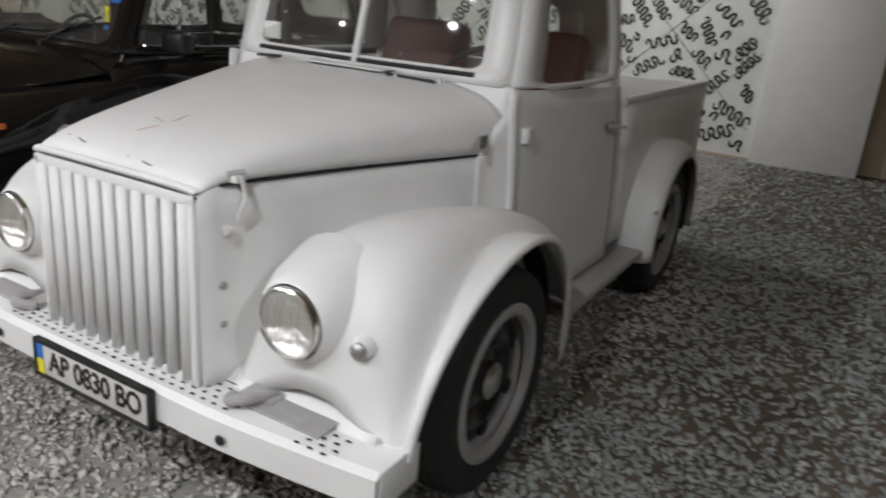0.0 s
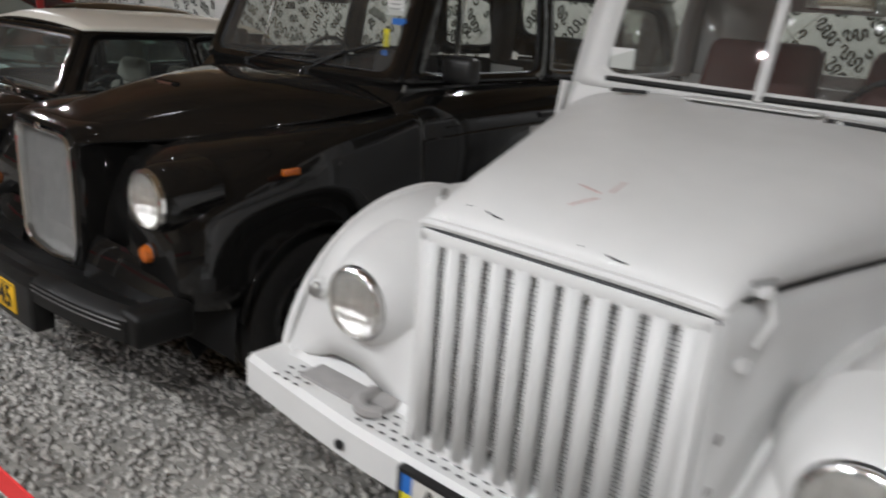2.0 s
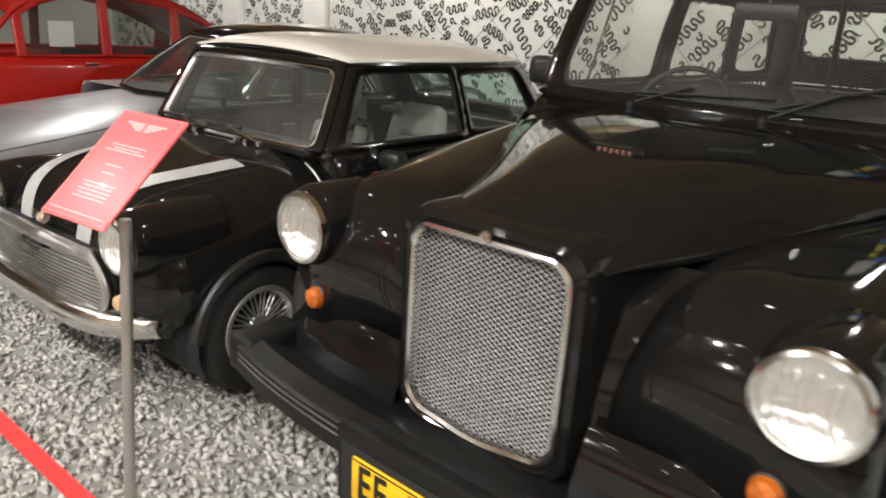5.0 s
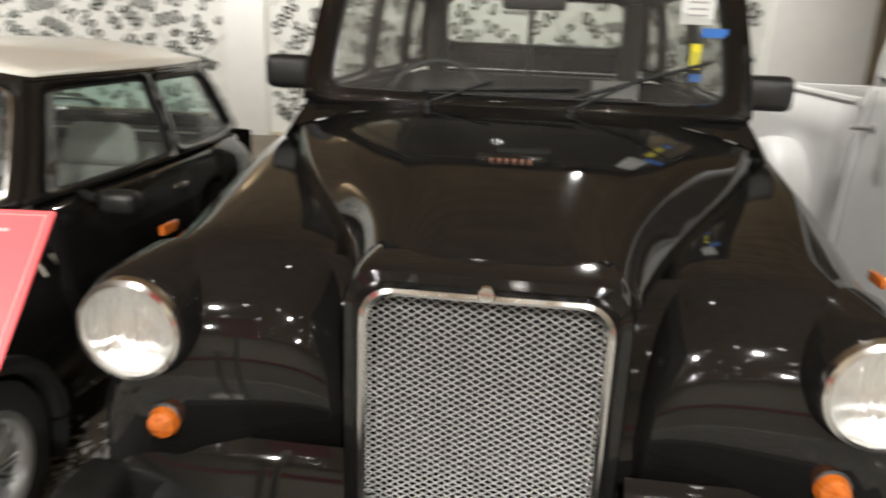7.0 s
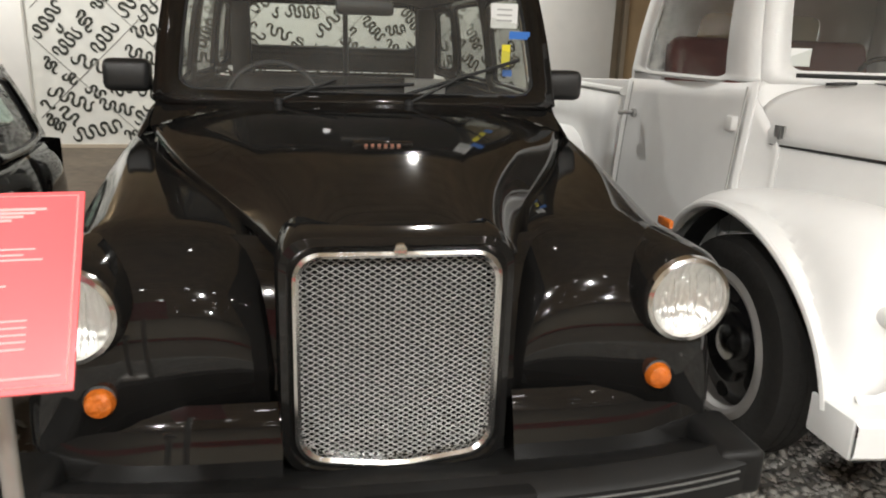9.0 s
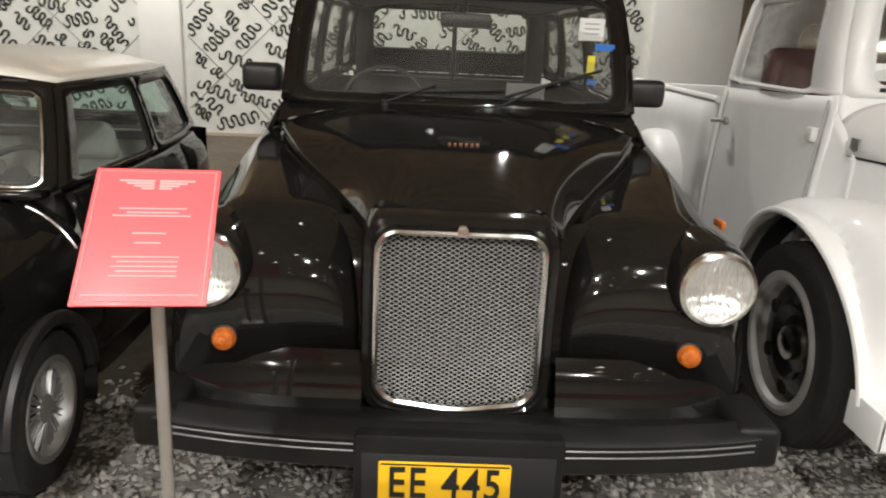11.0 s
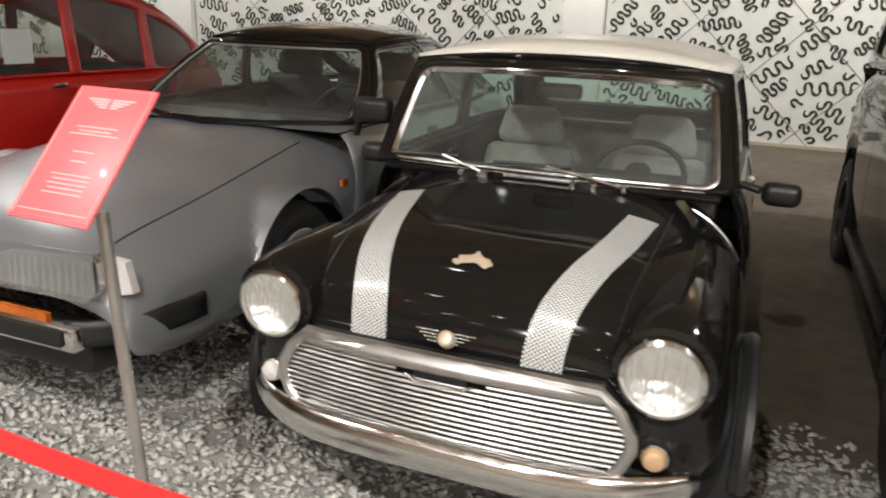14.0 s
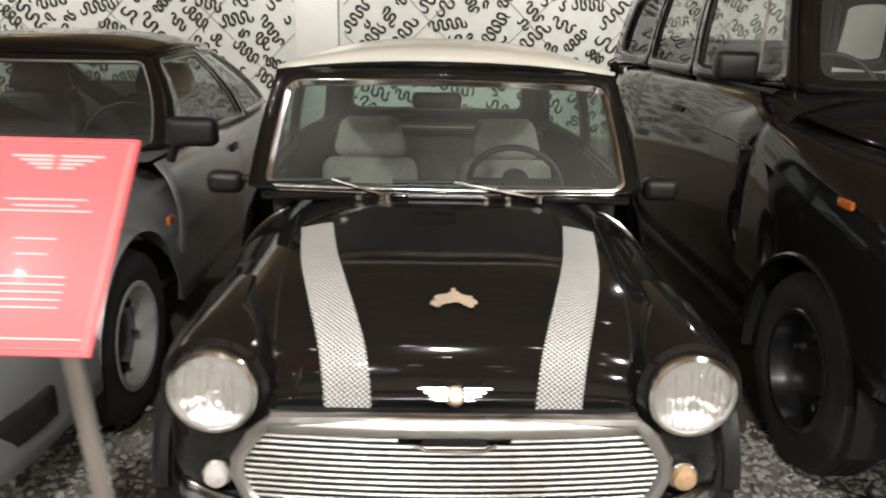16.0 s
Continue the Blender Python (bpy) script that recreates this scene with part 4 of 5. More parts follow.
    g = dict(yb0=.725, yb1=2.62, yt0=.925, yt1=2.30, wb=.638, wt=.560, wf=.614, wtf=.542, wr=.56, wtr=.50, zb=.905, zt=1.262, bow=.04, crown=.085, bulge=.008, topbow=.015,
             fw=(-.93, .93, .02, .90), fr=.09, rw=(-.86, .86, .18, .86), rail=BLACK, side_rim=TRIM,
             side=[(0, .50, .07, .475, .05, .90, .05), (.50, 1, .525, .90, .08, .88, .08)])
    greenhouse(root, g, BLACK, CREAM, GREENGLASS, CHROME, .0165)
    part("tail_panel", grid(lambda u, v: (v * .64, 2.62 + .2 * (1 - abs(v) ** 4) * math.sin(math.pi * (.15 + .6 * u)), .90 - .60 * u), lin(0, 1, 8), lin(-1, 1, 15)), BLACK, root)
    part("scuttle", box(-.58, .58, .68, .76, .88, .908, .012), BLACK, root)
    part("scuttle_vent", box(-.12, .12, .655, .70, .900, .912, .004), ALLOY, root)
    for x in (-.20, .12, .19, -.27):
        part("washer_jet", lathe([(.012, 0), (.012, .012), (.006, .018), (0, .018)], 12, at(x, .655, .893)), CHROME, root)
    wiper(root, (-.185, .655, .905), (-.36, .70, .945), (-.56, .71, .935), (-.30, .712, .945), CHROME)
    wiper(root, (.285, .655, .905), (.02, .69, .945), (-.17, .70, .94), (.10, .70, .945), CHROME)
    part("cabin_floor", box(-.58, .58, .75, 2.7, .28, .31), INTERIOR, root)
    part("dashboard", box(-.57, .57, .80, .98, .70, .885, .03), INTERIOR, root)
    steering_wheel(root, .27, 1.14, .86, .17, 50)
    for x in (-.31, .29):
        seat(root, x, 1.62, .36, .46, SEATGREY, True, .40)
    seat(root, 0, 2.28, .36, 1.05, SEATGREY, False, .46, "rear_bench")
    part("rear_shelf", box(-.55, .55, 2.28, 2.62, .86, .90, .02), INTERIOR, root)
    part("rear_view_mirror", xf(box(-.085, .085, -.02, .02, -.028, .028, .016, 3), at(-.03, 1.02, 1.165)), PLASTIC, root)
    return root


# ---- the white pickup ----
def build_pickup():
    root = thing("pickup_truck", 2.235, 0, 0, -2.8, "white vintage pickup with slatted grille and rounded fenders", "truck")
    hub, mid, R, zc = .68, .67, .54, .38

    def hood(u, v):
        y = -.07 + 1.13 * u
        w = ip([(0, .352), (.12, .375), (.5, .50), (.9, .655), (1, .69)], u)
        zt = ip([(0, 1.085), (.04, 1.125), (.15, 1.175), (.4, 1.235), (.75, 1.30), (1, 1.335)], u)
        ze = ip([(0, 1.075), (.1, 1.095), (1, 1.105)], u)
        n = 2 / 3.5
        th = math.pi / 2 * (1 - abs(v))
        return math.copysign(w * math.cos(th) ** n, v), y, ze + (zt - ze) * abs(math.sin(th)) ** n
    part("hood", grid(hood, lin(0, 1, 31), lin(-1, 1, 49)), WHITE, root, "white rounded hood with faint red star and cracks", thick=.008)
    part("hood_lip", tube([hood(0, v) for v in lin(-1, 1, 21)], .012, 8), WHITE, root)
    seam = [Vector(hood(0, v)) - Vector((0, .004, .016)) for v in lin(-1, 1, 21)]
    part("hood_gap", tube(seam, .005, 6), TRIM, root)
    # worn star and paint cracks
    star = []
    for a in (90, 162, 234, 306, 18):
        c, sn = math.cos(radians(a)), math.sin(radians(a))
        star.append([(c * .02, sn * .02), (c * .085, sn * .085)])

    def on_hood(x, y):
        u = (y + .07) / 1.13
        w = abs(hood(u, 1)[0])
        lo, hi = 0.0, 1.0
        for _ in range(30):
            m = (lo + hi) / 2
            if hood(u, m)[0] < abs(x):
                lo = m
            else:
                hi = m
        return hood(u, lo)[2]
    FADED = mat("faded_red_star", (0.55, 0.38, 0.36), 0.5, vary=0.25, scale=40)
    for a, b in star[:3]:
        part("worn_star_ray", tube([(a[0] + (b[0] - a[0]) * t, .13 + (a[1] + (b[1] - a[1]) * t), on_hood(a[0] + (b[0] - a[0]) * t, .13 + a[1] + (b[1] - a[1]) * t) + .003) for t in lin(0, 1, 5)], .0032, 5), FADED, root)
    for x0, x1, y0, y1 in ((-.27, -.16, -.015, -.03), (.04, .15, -.04, -.045)):
        part("paint_crack", tube([(x0 + (x1 - x0) * t, y0 + (y1 - y0) * t + .006 * math.sin(5 * t), on_hood(x0 + (x1 - x0) * t, y0 + (y1 - y0) * t) + .0035) for t in lin(0, 1, 8)], .0022, 5), INK, root)
    for s in (-1, 1):
        def cheek(u, v):
            y = -.07 + 1.15 * u
            w = ip([(0, .352), (.12, .375), (.5, .50), (.9, .655), (1, .69)], u)
            return s * (w + .012 * v), y, 1.085 + .012 * u - (.60) * v
        part("engine_side", grid(cheek, lin(0, 1, 21), lin(0, 1, 9)), WHITE, root, thick=.006)
        part("hood_seam", tube([Vector(cheek(u, 0)) + Vector((s * .006, 0, .004)) for u in lin(.06, .93, 16)], .0045, 6), TRIM, root)
        la = part("hood_catch", join(tube([(s * .395, .05, 1.115), (s * .41, .05, 1.05), (s * .392, .035, .995)], .006, 8, flat=1.6), xf(box(-.013, .013, -.02, .02, -.012, .012, .005), at(s * .385, .045, 1.105)), lathe([(.014, -.010), (.014, .010), (0, .013)], 12, at(s * .385, .005, .965, FRONT))), WHITE, root)
        part("catch_hook", tube([(s * .37, .02, 1.118), (s * .40, .06, 1.125)], .008, 6), ALLOY, la)
        for z in (.80, .68):
            part("rivet", lathe([(0, .008), (.010, .005), (.013, 0)], 10, at(s * .372, .0, z, Matrix.Rotation(radians(90 * s), 4, "Y"))), GREYRIM, root)
        part("side_vent_badge", xf(join(box(-.004, .004, -.03, -.012, -.02, .025), box(-.004, .004, -.008, .008, -.028, .025), box(-.004, .004, .012, .03, -.02, .025)), at(s * .685, .90, 1.155)), ALLOY, root)

        def opening(y):
            reach = .64 if y < mid else R
            return zc + R * math.sqrt(max(0, 1 - ((y - mid) / reach) ** 2)) if abs(y - mid) < reach else .2
        outer = [(-.05, .985), (.12, 1.0), (.35, 1.01), (.55, 1.01), (.9, 1.0), (1.3, .95), (1.6, .85)]

        def fender(y, th):
            k = min(1.0, max(0.0, y - .025) / .50)
            k = (1 - (1 - k) ** 3.6) ** (1 / 3.6) if k < 1 else 1
            xi, xo = ip([(0, .36), (.5, .46), (1.0, .66), (1.5, .72)], y), ip(outer, y)
            zt = ip([(-.05, .95), (.15, .972), (.40, .985), (.75, .965), (1.0, .90), (1.2, .78), (1.38, .58), (1.55, .36)], y)
            zb = .27
            xm, hw = (xi + xo) / 2, (xo - xi) / 2
            n = 2 / 2.9
            x = xm - hw * pw(math.cos(th), n)
            z = max(zb + (zt - zb) * abs(math.sin(th)) ** n, min(opening(y), zt - .02))
            cx, cz = xm + .02, .48
            return s * (cx + (x - cx) * k ** ip([(.27, .05), (.5, .1), (.85, .5), (1, .5)], z)), y, cz + (z - cz) * k
        part("front_fender", grid(fender, [.0252, .027, .03, .036] + stations(.045, 1.5, 64, [mid], R), lin(0, math.pi, 41)), WHITE, root, "white rounded front fender", thick=.008)
        part("splash_apron", grid(lambda u, v: (s * (.36 + .56 * u), -.01 + .075 * v, .488 + .05 * v), lin(0, 1, 12), lin(0, 1, 4)), WHITE, root, thick=.005)

        def cowl(u, v):
            y = .93 + .175 * u
            e = u * u * (3 - 2 * u)
            zt = 1.09 + .235 * u
            xd = ip([(1.05, .695), (1.3, .715)], y) + .05 * math.sin(math.pi * min(1, v * 1.1) * .5)
            return s * (.650 + .012 * v + (xd - .650 - .012 * v) * e + .005), y, zt + (.46 - zt) * v
        part("cowl_side", grid(cowl, lin(0, 1, 9), lin(0, 1, 13)), WHITE, root, thick=.006)
        rim = [(s * (ip(outer, y) + .003), y, opening(y)) for y in (mid - (.64 if a < math.pi / 2 else R) * math.cos(a) for a in lin(.16, math.pi - .35, 32))]
        part("fender_lip", tube(rim, .014, 8), WHITE, root)
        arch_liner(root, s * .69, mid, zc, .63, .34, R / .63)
        pod = part("headlight_housing", lathe([(.20, -.20), (.165, -.085), (.135, -.03), (.118, .0), (.108, .006)], 40, at(s * .628, .0, .766, FRONT)), WHITE, root)
        headlight(root, s * .628, -.012, .766, .092, CHROME, .012, lens_out=.03)
        il = part("indicator", lathe([(.040, -.10), (.034, -.02), (.028, .005), (.024, .008)], 20, at(s * .835, .035, .735, FRONT)), WHITE, root)
        part("indicator_lens", lathe([(.025, 0), (.024, .018), (.015, .026), (0, .028)], 20, at(s * .835, .035, .735, FRONT)), ALLOY, il)
        wheel(root, s * .865, hub, .40, .20, .27, s, GREYRIM, BLACKRIM, "holes", CHROME)
        wheel(root, s * .80, 3.06, .40, .20, .27, s, GREYRIM, BLACKRIM, "holes", CHROME)

        def door(y, v):
            zt = ip([(1.05, 1.335), (1.2, 1.32), (2.25, 1.285)], y)
            w = ip([(1.05, .695), (1.3, .715), (2.25, .73)], y)
            return s * (w + .05 * math.sin(math.pi * min(1, v * 1.1) * .5)), y, zt + (.42 - zt) * v
        part("door", grid(door, lin(1.06, 2.22, 16), lin(0, 1, 13)), WHITE, root, "white door with brown-dark window opening", thick=.01)
        for yy in (1.12, 2.16):
            part("door_seam", tube([Vector(door(yy, v)) + Vector((s * .004, 0, 0)) for v in lin(.02, .98, 12)], .0045, 5), GREYRIM, root)
        part("door_hinge", xf(box(-.016, .016, -.028, .028, -.03, .03, .008), at(s * .735, 1.16, 1.16)), WHITE, root)
        part("door_handle", join(tube([(s * .785, 2.02, 1.12), (s * .815, 2.04, 1.12), (s * .815, 2.12, 1.11)], .011, 8), lathe([(.022, 0), (.022, .02), (0, .02)], 12, at(s * .77, 2.02, 1.12, Matrix.Rotation(radians(90 * s), 4, "Y")))), ALLOY, root)

        def bed(y, v):
            return s * (.735 + .02 * v), y, 1.20 + (.46 - 1.20) * v
        part("bed_side", grid(bed, lin(2.30, 4.15, 10), lin(0, 1, 5)), WHITE, root, "white sheet-metal cargo bed side", thick=.03)
        part("bed_rail", tube([(s * .735, 2.28, 1.21), (s * .735, 4.16, 1.21)], .022, 8), WHITE, root)
        part("running_board", box(min(s * .66, s * .90), max(s * .66, s * .90), 1.45, 2.70, .36, .40, .012), GREYRIM, root)

        def rear_fender(a, v):
            r = .50 + .03 * math.sin(math.pi * v)
            return s * (.72 + .22 * math.sin(math.pi / 2 * v)), 3.06 - r * math.cos(a) * (1 - .08 * v * v), .40 + r * math.sin(a) * (1.05 - .14 * v * v)
        part("rear_fender", grid(rear_fender, lin(-.15, math.pi + .15, 30), lin(0, 1, 10)), WHITE, root, "white rear fender", thick=.01)
        part("fender_reflector", xf(box(-.006, .006, -.025, .025, -.008, .008, .003), at(s * .93, 2.57, .62)), CHROME, root)
        arch_liner(root, s * .72, 3.06, .40, .46, .36)
    part("tailgate", box(-.74, .74, 4.13, 4.17, .46, 1.20, .01), WHITE, root)
    part("bed_front", box(-.73, .73, 2.29, 2.32, .46, 1.22, .01), WHITE, root)
    part("bed_floor", box(-.72, .72, 2.3, 4.15, .56, .60), GREYRIM, root)
    # front panel with ten bars
    gp = part("grille", join(box(-.352, -.325, -.085, .02, .50, 1.065, .006), box(.325, .352, -.085, .02, .50, 1.065, .006), box(-.352, .352, -.085, .02, 1.035, 1.068, .008), box(-.352, .352, -.085, .02, .49, .53, .008)), WHITE, root, "white pressed grille with vertical bars over wire mesh")
    for i in range(11):
        x = -.312 + .0624 * i
        part("grille_bar", grid(lambda u, v: (x + .0225 * (1 - 2 * v), -.078 - .020 * math.sin(math.pi * v), .52 + .525 * u), lin(0, 1, 3), lin(0, 1, 7)), WHITE, gp, thick=.004)
    # flat dark sheet for the shaded space behind bars and wire
    part("grille_shade_sheet", box(-.33, .33, -.03, -.02, .5, 1.05), DARK, gp)
    wire = [tube([(-.33, -.045, z), (.33, -.045, z)], .0036, 4) for z in lin(.53, 1.03, 46)] + [tube([(x, -.043, .53), (x, -.043, 1.035)], .003, 4) for x in lin(-.33, .33, 54)]
    part("wire_mesh", join(*wire), GREYWIRE, gp)
    # bumper with perforated top
    def bump(u, k):
        x = -1.0 + 2.0 * u
        py, pz = [(.03, .495), (-.115, .500), (-.135, .485), (-.135, .395), (-.12, .38), (.0, .38)][k]
        back = .11 * max(0, abs(x) - .45) ** 1.3
        return x, py + back - .02, pz + .0 * x
    b = part("bumper", grid(bump, lin(0, 1, 33), list(range(6))), WHITE, root, "white channel bumper with a perforated top")
    for s in (-1, 1):
        part("bumper_end", box(min(s * .992, s * 1.004), max(s * .992, s * 1.004), -.09, .09, .38, .498, .004), WHITE, b)
        part("bumper_bolt", lathe([(0, .008), (.014, .006), (.016, 0)], 12, at(s * .52, -.158, .435, FRONT)), TRIM, b)
        part("tow_hook", join(tube(smooth_line([(s * .56, .02, .505), (s * .54, -.07, .53), (s * .50, -.10, .525), (s * .47, -.06, .51)], 5), .018, 8), xf(box(-.06, .06, -.04, .04, -.012, .012, .006), at(s * .53, .0, .505))), GREYRIM, b)
        part("bumper_bracket", xf(box(-.13, .13, -.05, .05, -.006, .006), at(s * .66, -.02, .503)), GREYRIM, b)
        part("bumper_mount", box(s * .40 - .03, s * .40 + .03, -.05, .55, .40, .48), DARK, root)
    holes = [lathe([(0, 0), (.006, 0)], 6, at(x + (.018 if r % 2 else 0), -.115 + r * .028, .5035) @ Matrix.Diagonal((1.7, 1, 1, 1))) for r in range(4) for x in lin(-.84, .84, 40) if abs(abs(x) - .62) > .12]
    tagged(part("perforations", join(*holes), TRIM, b), kind="stuff")
    plate = part("number_plate", box(-.28, .255, -.176, -.166, .375, .490, .005), PLATEW, root, "white number plate with black characters and flag strip")
    part("plate_frame", join(box(-.285, .26, -.182, -.160, .486, .497), box(-.285, .26, -.182, -.160, .368, .378), box(-.288, -.278, -.182, -.160, .368, .497), box(.252, .262, -.182, -.160, .368, .497)), TRIM, plate)
    part("flag_strip", box(-.277, -.245, -.178, -.1765, .43, .486), BLUE, plate)
    part("flag_strip", box(-.277, -.245, -.178, -.1765, .378, .43), YELLOW, plate)
    words("AP 0830 BO", .098, at(.005, -.1775, .432, FRONT), INK, plate, widen=.88, bold=.0018)
    # cab
    g = dict(yb0=1.10, yb1=2.24, yt0=1.22, yt1=2.16, wb=.725, wt=.66, wf=.665, wtf=.62, wr=.70, wtr=.64, zb=1.325, zt=1.80, bow=.045, crown=.10, bulge=.012,
             fw=(-.845, .845, .085, .86), fr=.10, rw=(-.55, .55, .12, .7), rail=WHITE,
             side=[(0, 1, .16, .86, .0, .86, .07)])
    side, front = greenhouse(root, g, WHITE, WHITE, GLASS, WHITE, .014)
    part("screen_divider", tube([Vector(front(0, v)) - Vector((0, .012, 0)) for v in lin(.05, .90, 6)], .016, 8, flat=1.2), WHITE, root)
    gasket = [Vector(front(u, .075)) - Vector((0, .016, 0)) for u in lin(-.80, .80, 15)]
    part("screen_gasket", tube(gasket, .010, 6), TRIM, root)
    part("scuttle", grid(lambda u, v: (v * .69, 1.04 + .075 * u - .045 * (1 - v * v) * u, 1.11 + (.225 * (1 - abs(v) ** 2.9) ** .7) + u * (.0 + .215 * abs(v) ** 3)), lin(0, 1, 6), lin(-1, 1, 33)), WHITE, root, thick=.006)
    part("cab_back", box(-.72, .72, 2.20, 2.235, .45, 1.34, .01), WHITE, root)
    part("scuttle_vent", xf(box(-.20, .20, -.05, .05, 0, .006, .003), at(0, 1.0, 1.338)), WHITE, root)
    wiper(root, (-.42, 1.02, 1.325), (-.33, .985, 1.335), (-.46, .985, 1.333), (-.33, .985, 1.338), WHITE)
    wiper(root, (.42, 1.02, 1.325), (.25, .965, 1.33), (.22, .965, 1.332), (.42, .99, 1.325), WHITE)
    part("cabin_floor", box(-.70, .70, 1.0, 2.22, .42, .46), INTERIOR, root)
    part("dashboard", box(-.68, .68, 1.16, 1.34, 1.02, 1.29, .03), SEATRED, root)
    seat(root, -.33, 1.98, .85, .52, SEATRED, False, .58)
    seat(root, .33, 1.98, .85, .52, SEATRED, False, .58)
    steering_wheel(root, .32, 1.52, 1.28, .20, 40)
    part("rear_view_mirror", xf(box(-.10, .10, -.018, .018, -.03, .03, .014), at(.13, 1.22, 1.66)), CHROME, root)
    part("permit_card", xf(box(-.045, .045, -.002, .002, -.035, .035), at(-.50, 1.115, 1.43)), PAPER, root)
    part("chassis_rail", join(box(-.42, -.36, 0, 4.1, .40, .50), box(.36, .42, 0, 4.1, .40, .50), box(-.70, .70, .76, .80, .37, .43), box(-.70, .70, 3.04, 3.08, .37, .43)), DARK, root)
    return root


# ---- the grey saloon ----
def build_saloon():
    root = thing("grey_saloon", -3.94, 0, 0, 0, "grey metallic long-nosed saloon with black roof and wraparound bumper", "car")
    hub, R = .92, .385
    hubs = [hub, 3.80]

    def body(y, th):
        k = min(1.0, (y + .10) / .42)
        k = (1 - (1 - k) ** 3.0) ** (1 / 3.0) if k < 1 else 1
        w = ip([(-.1, .86), (.4, .875), (1.2, .88), (1.6, .88)], y)
        zt = ip([(-.1, .70), (0, .705), (.3, .735), (.8, .79), (1.3, .845), (1.5, .86)], y)
        zb = .30
        n = 2 / 3.3
        x = -w * pw(math.cos(th), n)
        z = max(zb + (zt - zb) * abs(math.sin(th)) ** (2 / 2.7), arch(y, .2, [hub], R, .31))
        return x * (.95 + .05 * k), y, .45 + (z - .45) * (k * .72 + .28)
    part("front_body", grid(body, stations(-.10, 1.70, 44, [hub], R), lin(0, math.pi, 61)), SILVER, root, "grey metallic bonnet and front wings", thick=.006)

    def top_point(x, y):
        lo, hi = .001, math.pi / 2
        for _ in range(30):
            m = (lo + hi) / 2
            if abs(body(y, m)[0]) > abs(x):
                lo = m
            else:
                hi = m
        return (x, y, body(y, hi)[2] + .001)
    part("nose_panel", grid(lambda u, v: (v * .75, -.10 - .02 * (1 - v * v), .53 + .145 * u), lin(0, 1, 3), lin(-1, 1, 15)), SILVER, root)
    for s in (-1, 1):
        part("bonnet_seam", tube([top_point(s * ip([(0, .645), (.6, .62), (1.4, .56)], y), y) for y in lin(.02, 1.38, 22)], .005, 5), TRIM, root)
        hl = part("headlamp", slab([(.30, .525), (.66, .525), (.69, .56), (.68, .64), (.64, .662), (.42, .655), (.33, .62)], lambda a, b, d: (s * a * 1.1, -.105 + .06 * max(0, a - .5) + d + .25 * (b - .53) * .3, b), .03), REFL, root, "large clear trapezoid headlamp")
        part("lamp_lens", slab([(.295, .52), (.665, .52), (.70, .56), (.69, .645), (.645, .668), (.415, .66), (.32, .625)], lambda a, b, d: (s * a * 1.1, -.135 + .06 * max(0, a - .5) + d + .25 * (b - .53) * .3, b), .004), LENS, hl)
        for a in lin(.36, .66, 12):
            part("lens_flute", tube([(s * a * 1.1, -.138 + .06 * max(0, a - .5), .535), (s * a * 1.1, -.138 + .06 * max(0, a - .5) + .00675, .64)], .003, 4), LENS, hl)
        part("corner_lamp", slab([(.70, .53), (.76, .535), (.745, .64), (.70, .655)], lambda a, b, d: (s * (a + .07), -.06 + .5 * (a - .7) + d, b), .03), CLEAR, root)
        part("front_indicator", slab([(.32, .445), (.60, .445), (.60, .475), (.32, .475)], lambda a, b, d: (s * a, -.166 + d, b), .02), AMBER, root)
        part("side_indicator", xf(box(-.008, .008, -.03, .03, -.018, .018, .006), at(s * .885, 1.24, .665)), AMBER, root)
        part("bumper_corner", grid(lambda u, v: (s * (.66 + .215 * math.sin(u * math.pi / 2)), -.15 + .40 * (1 - math.cos(u * math.pi / 2)), .375 + .085 * v), lin(0, 1, 10), lin(0, 1, 4)), TRIM, root, "black plastic bumper corner", thick=.02)
        arch_liner(root, s * .63, hub, .31, R - .03, .24)
        arch_liner(root, s * .63, 3.80, .31, R + .004, .24)
        # black discs put the shadow on these wheels into their colour
        wheel(root, s * .765, hub, .315, .18, .19, s, GREYRIM, BLACKRIM, "nuts")
        wheel(root, s * .70, 3.80, .315, .18, .19, s, GREYRIM, BLACKRIM, "nuts")

        def flank(y, v):
            zb = arch(y, .28, [hub], R, .31)
            zt = ip([(1.4, .86), (2.5, .88), (3.6, .88), (4.3, .82), (4.65, .70)], y)
            w = ip([(1.4, .79), (2.0, .80), (3.5, .76), (4.3, .68), (4.65, .55)], y)
            belly = ip([(0, 0), (.12, .05), (.4, .085), (1, .05)], v)
            return s * (w + belly), y, zt + (zb - zt) * v
        part("body_side", grid(flank, lin(1.38, 4.65, 36), lin(0, 1, 13)), SILVER, root, "grey metallic doors and rear wing", thick=.006)
        part("wing_edge_seam", tube([flank(1.42, v) for v in lin(.02, .6, 10)], .004, 5), CHROME, root)
        part("door_seam", tube([flank(2.5, v) for v in lin(.02, .95, 10)], .004, 5), TRIM, root)
        part("door_handle", xf(box(-.01, .01, -.06, .06, -.02, .02, .008), at(s * .865, 2.35, .78)), TRIM, root)
        if s < 0:
            continue
        dm = part("door_mirror", xf(box(-.10, .10, -.04, .05, -.058, .058, .03, 3), at(s * .94, 1.42, .985)), TRIM, root, "black plastic door mirror")
        part("mirror_foot", tube([(s * .83, 1.46, .86), (s * .86, 1.44, .93)], .018, 8), TRIM, dm)
    bp = part("bumper", xf(box(-.72, .72, -.05, .06, -.045, .045, .02, 3), at(0, -.13, .405)), CHROME, root, "bright metal front bumper blade")
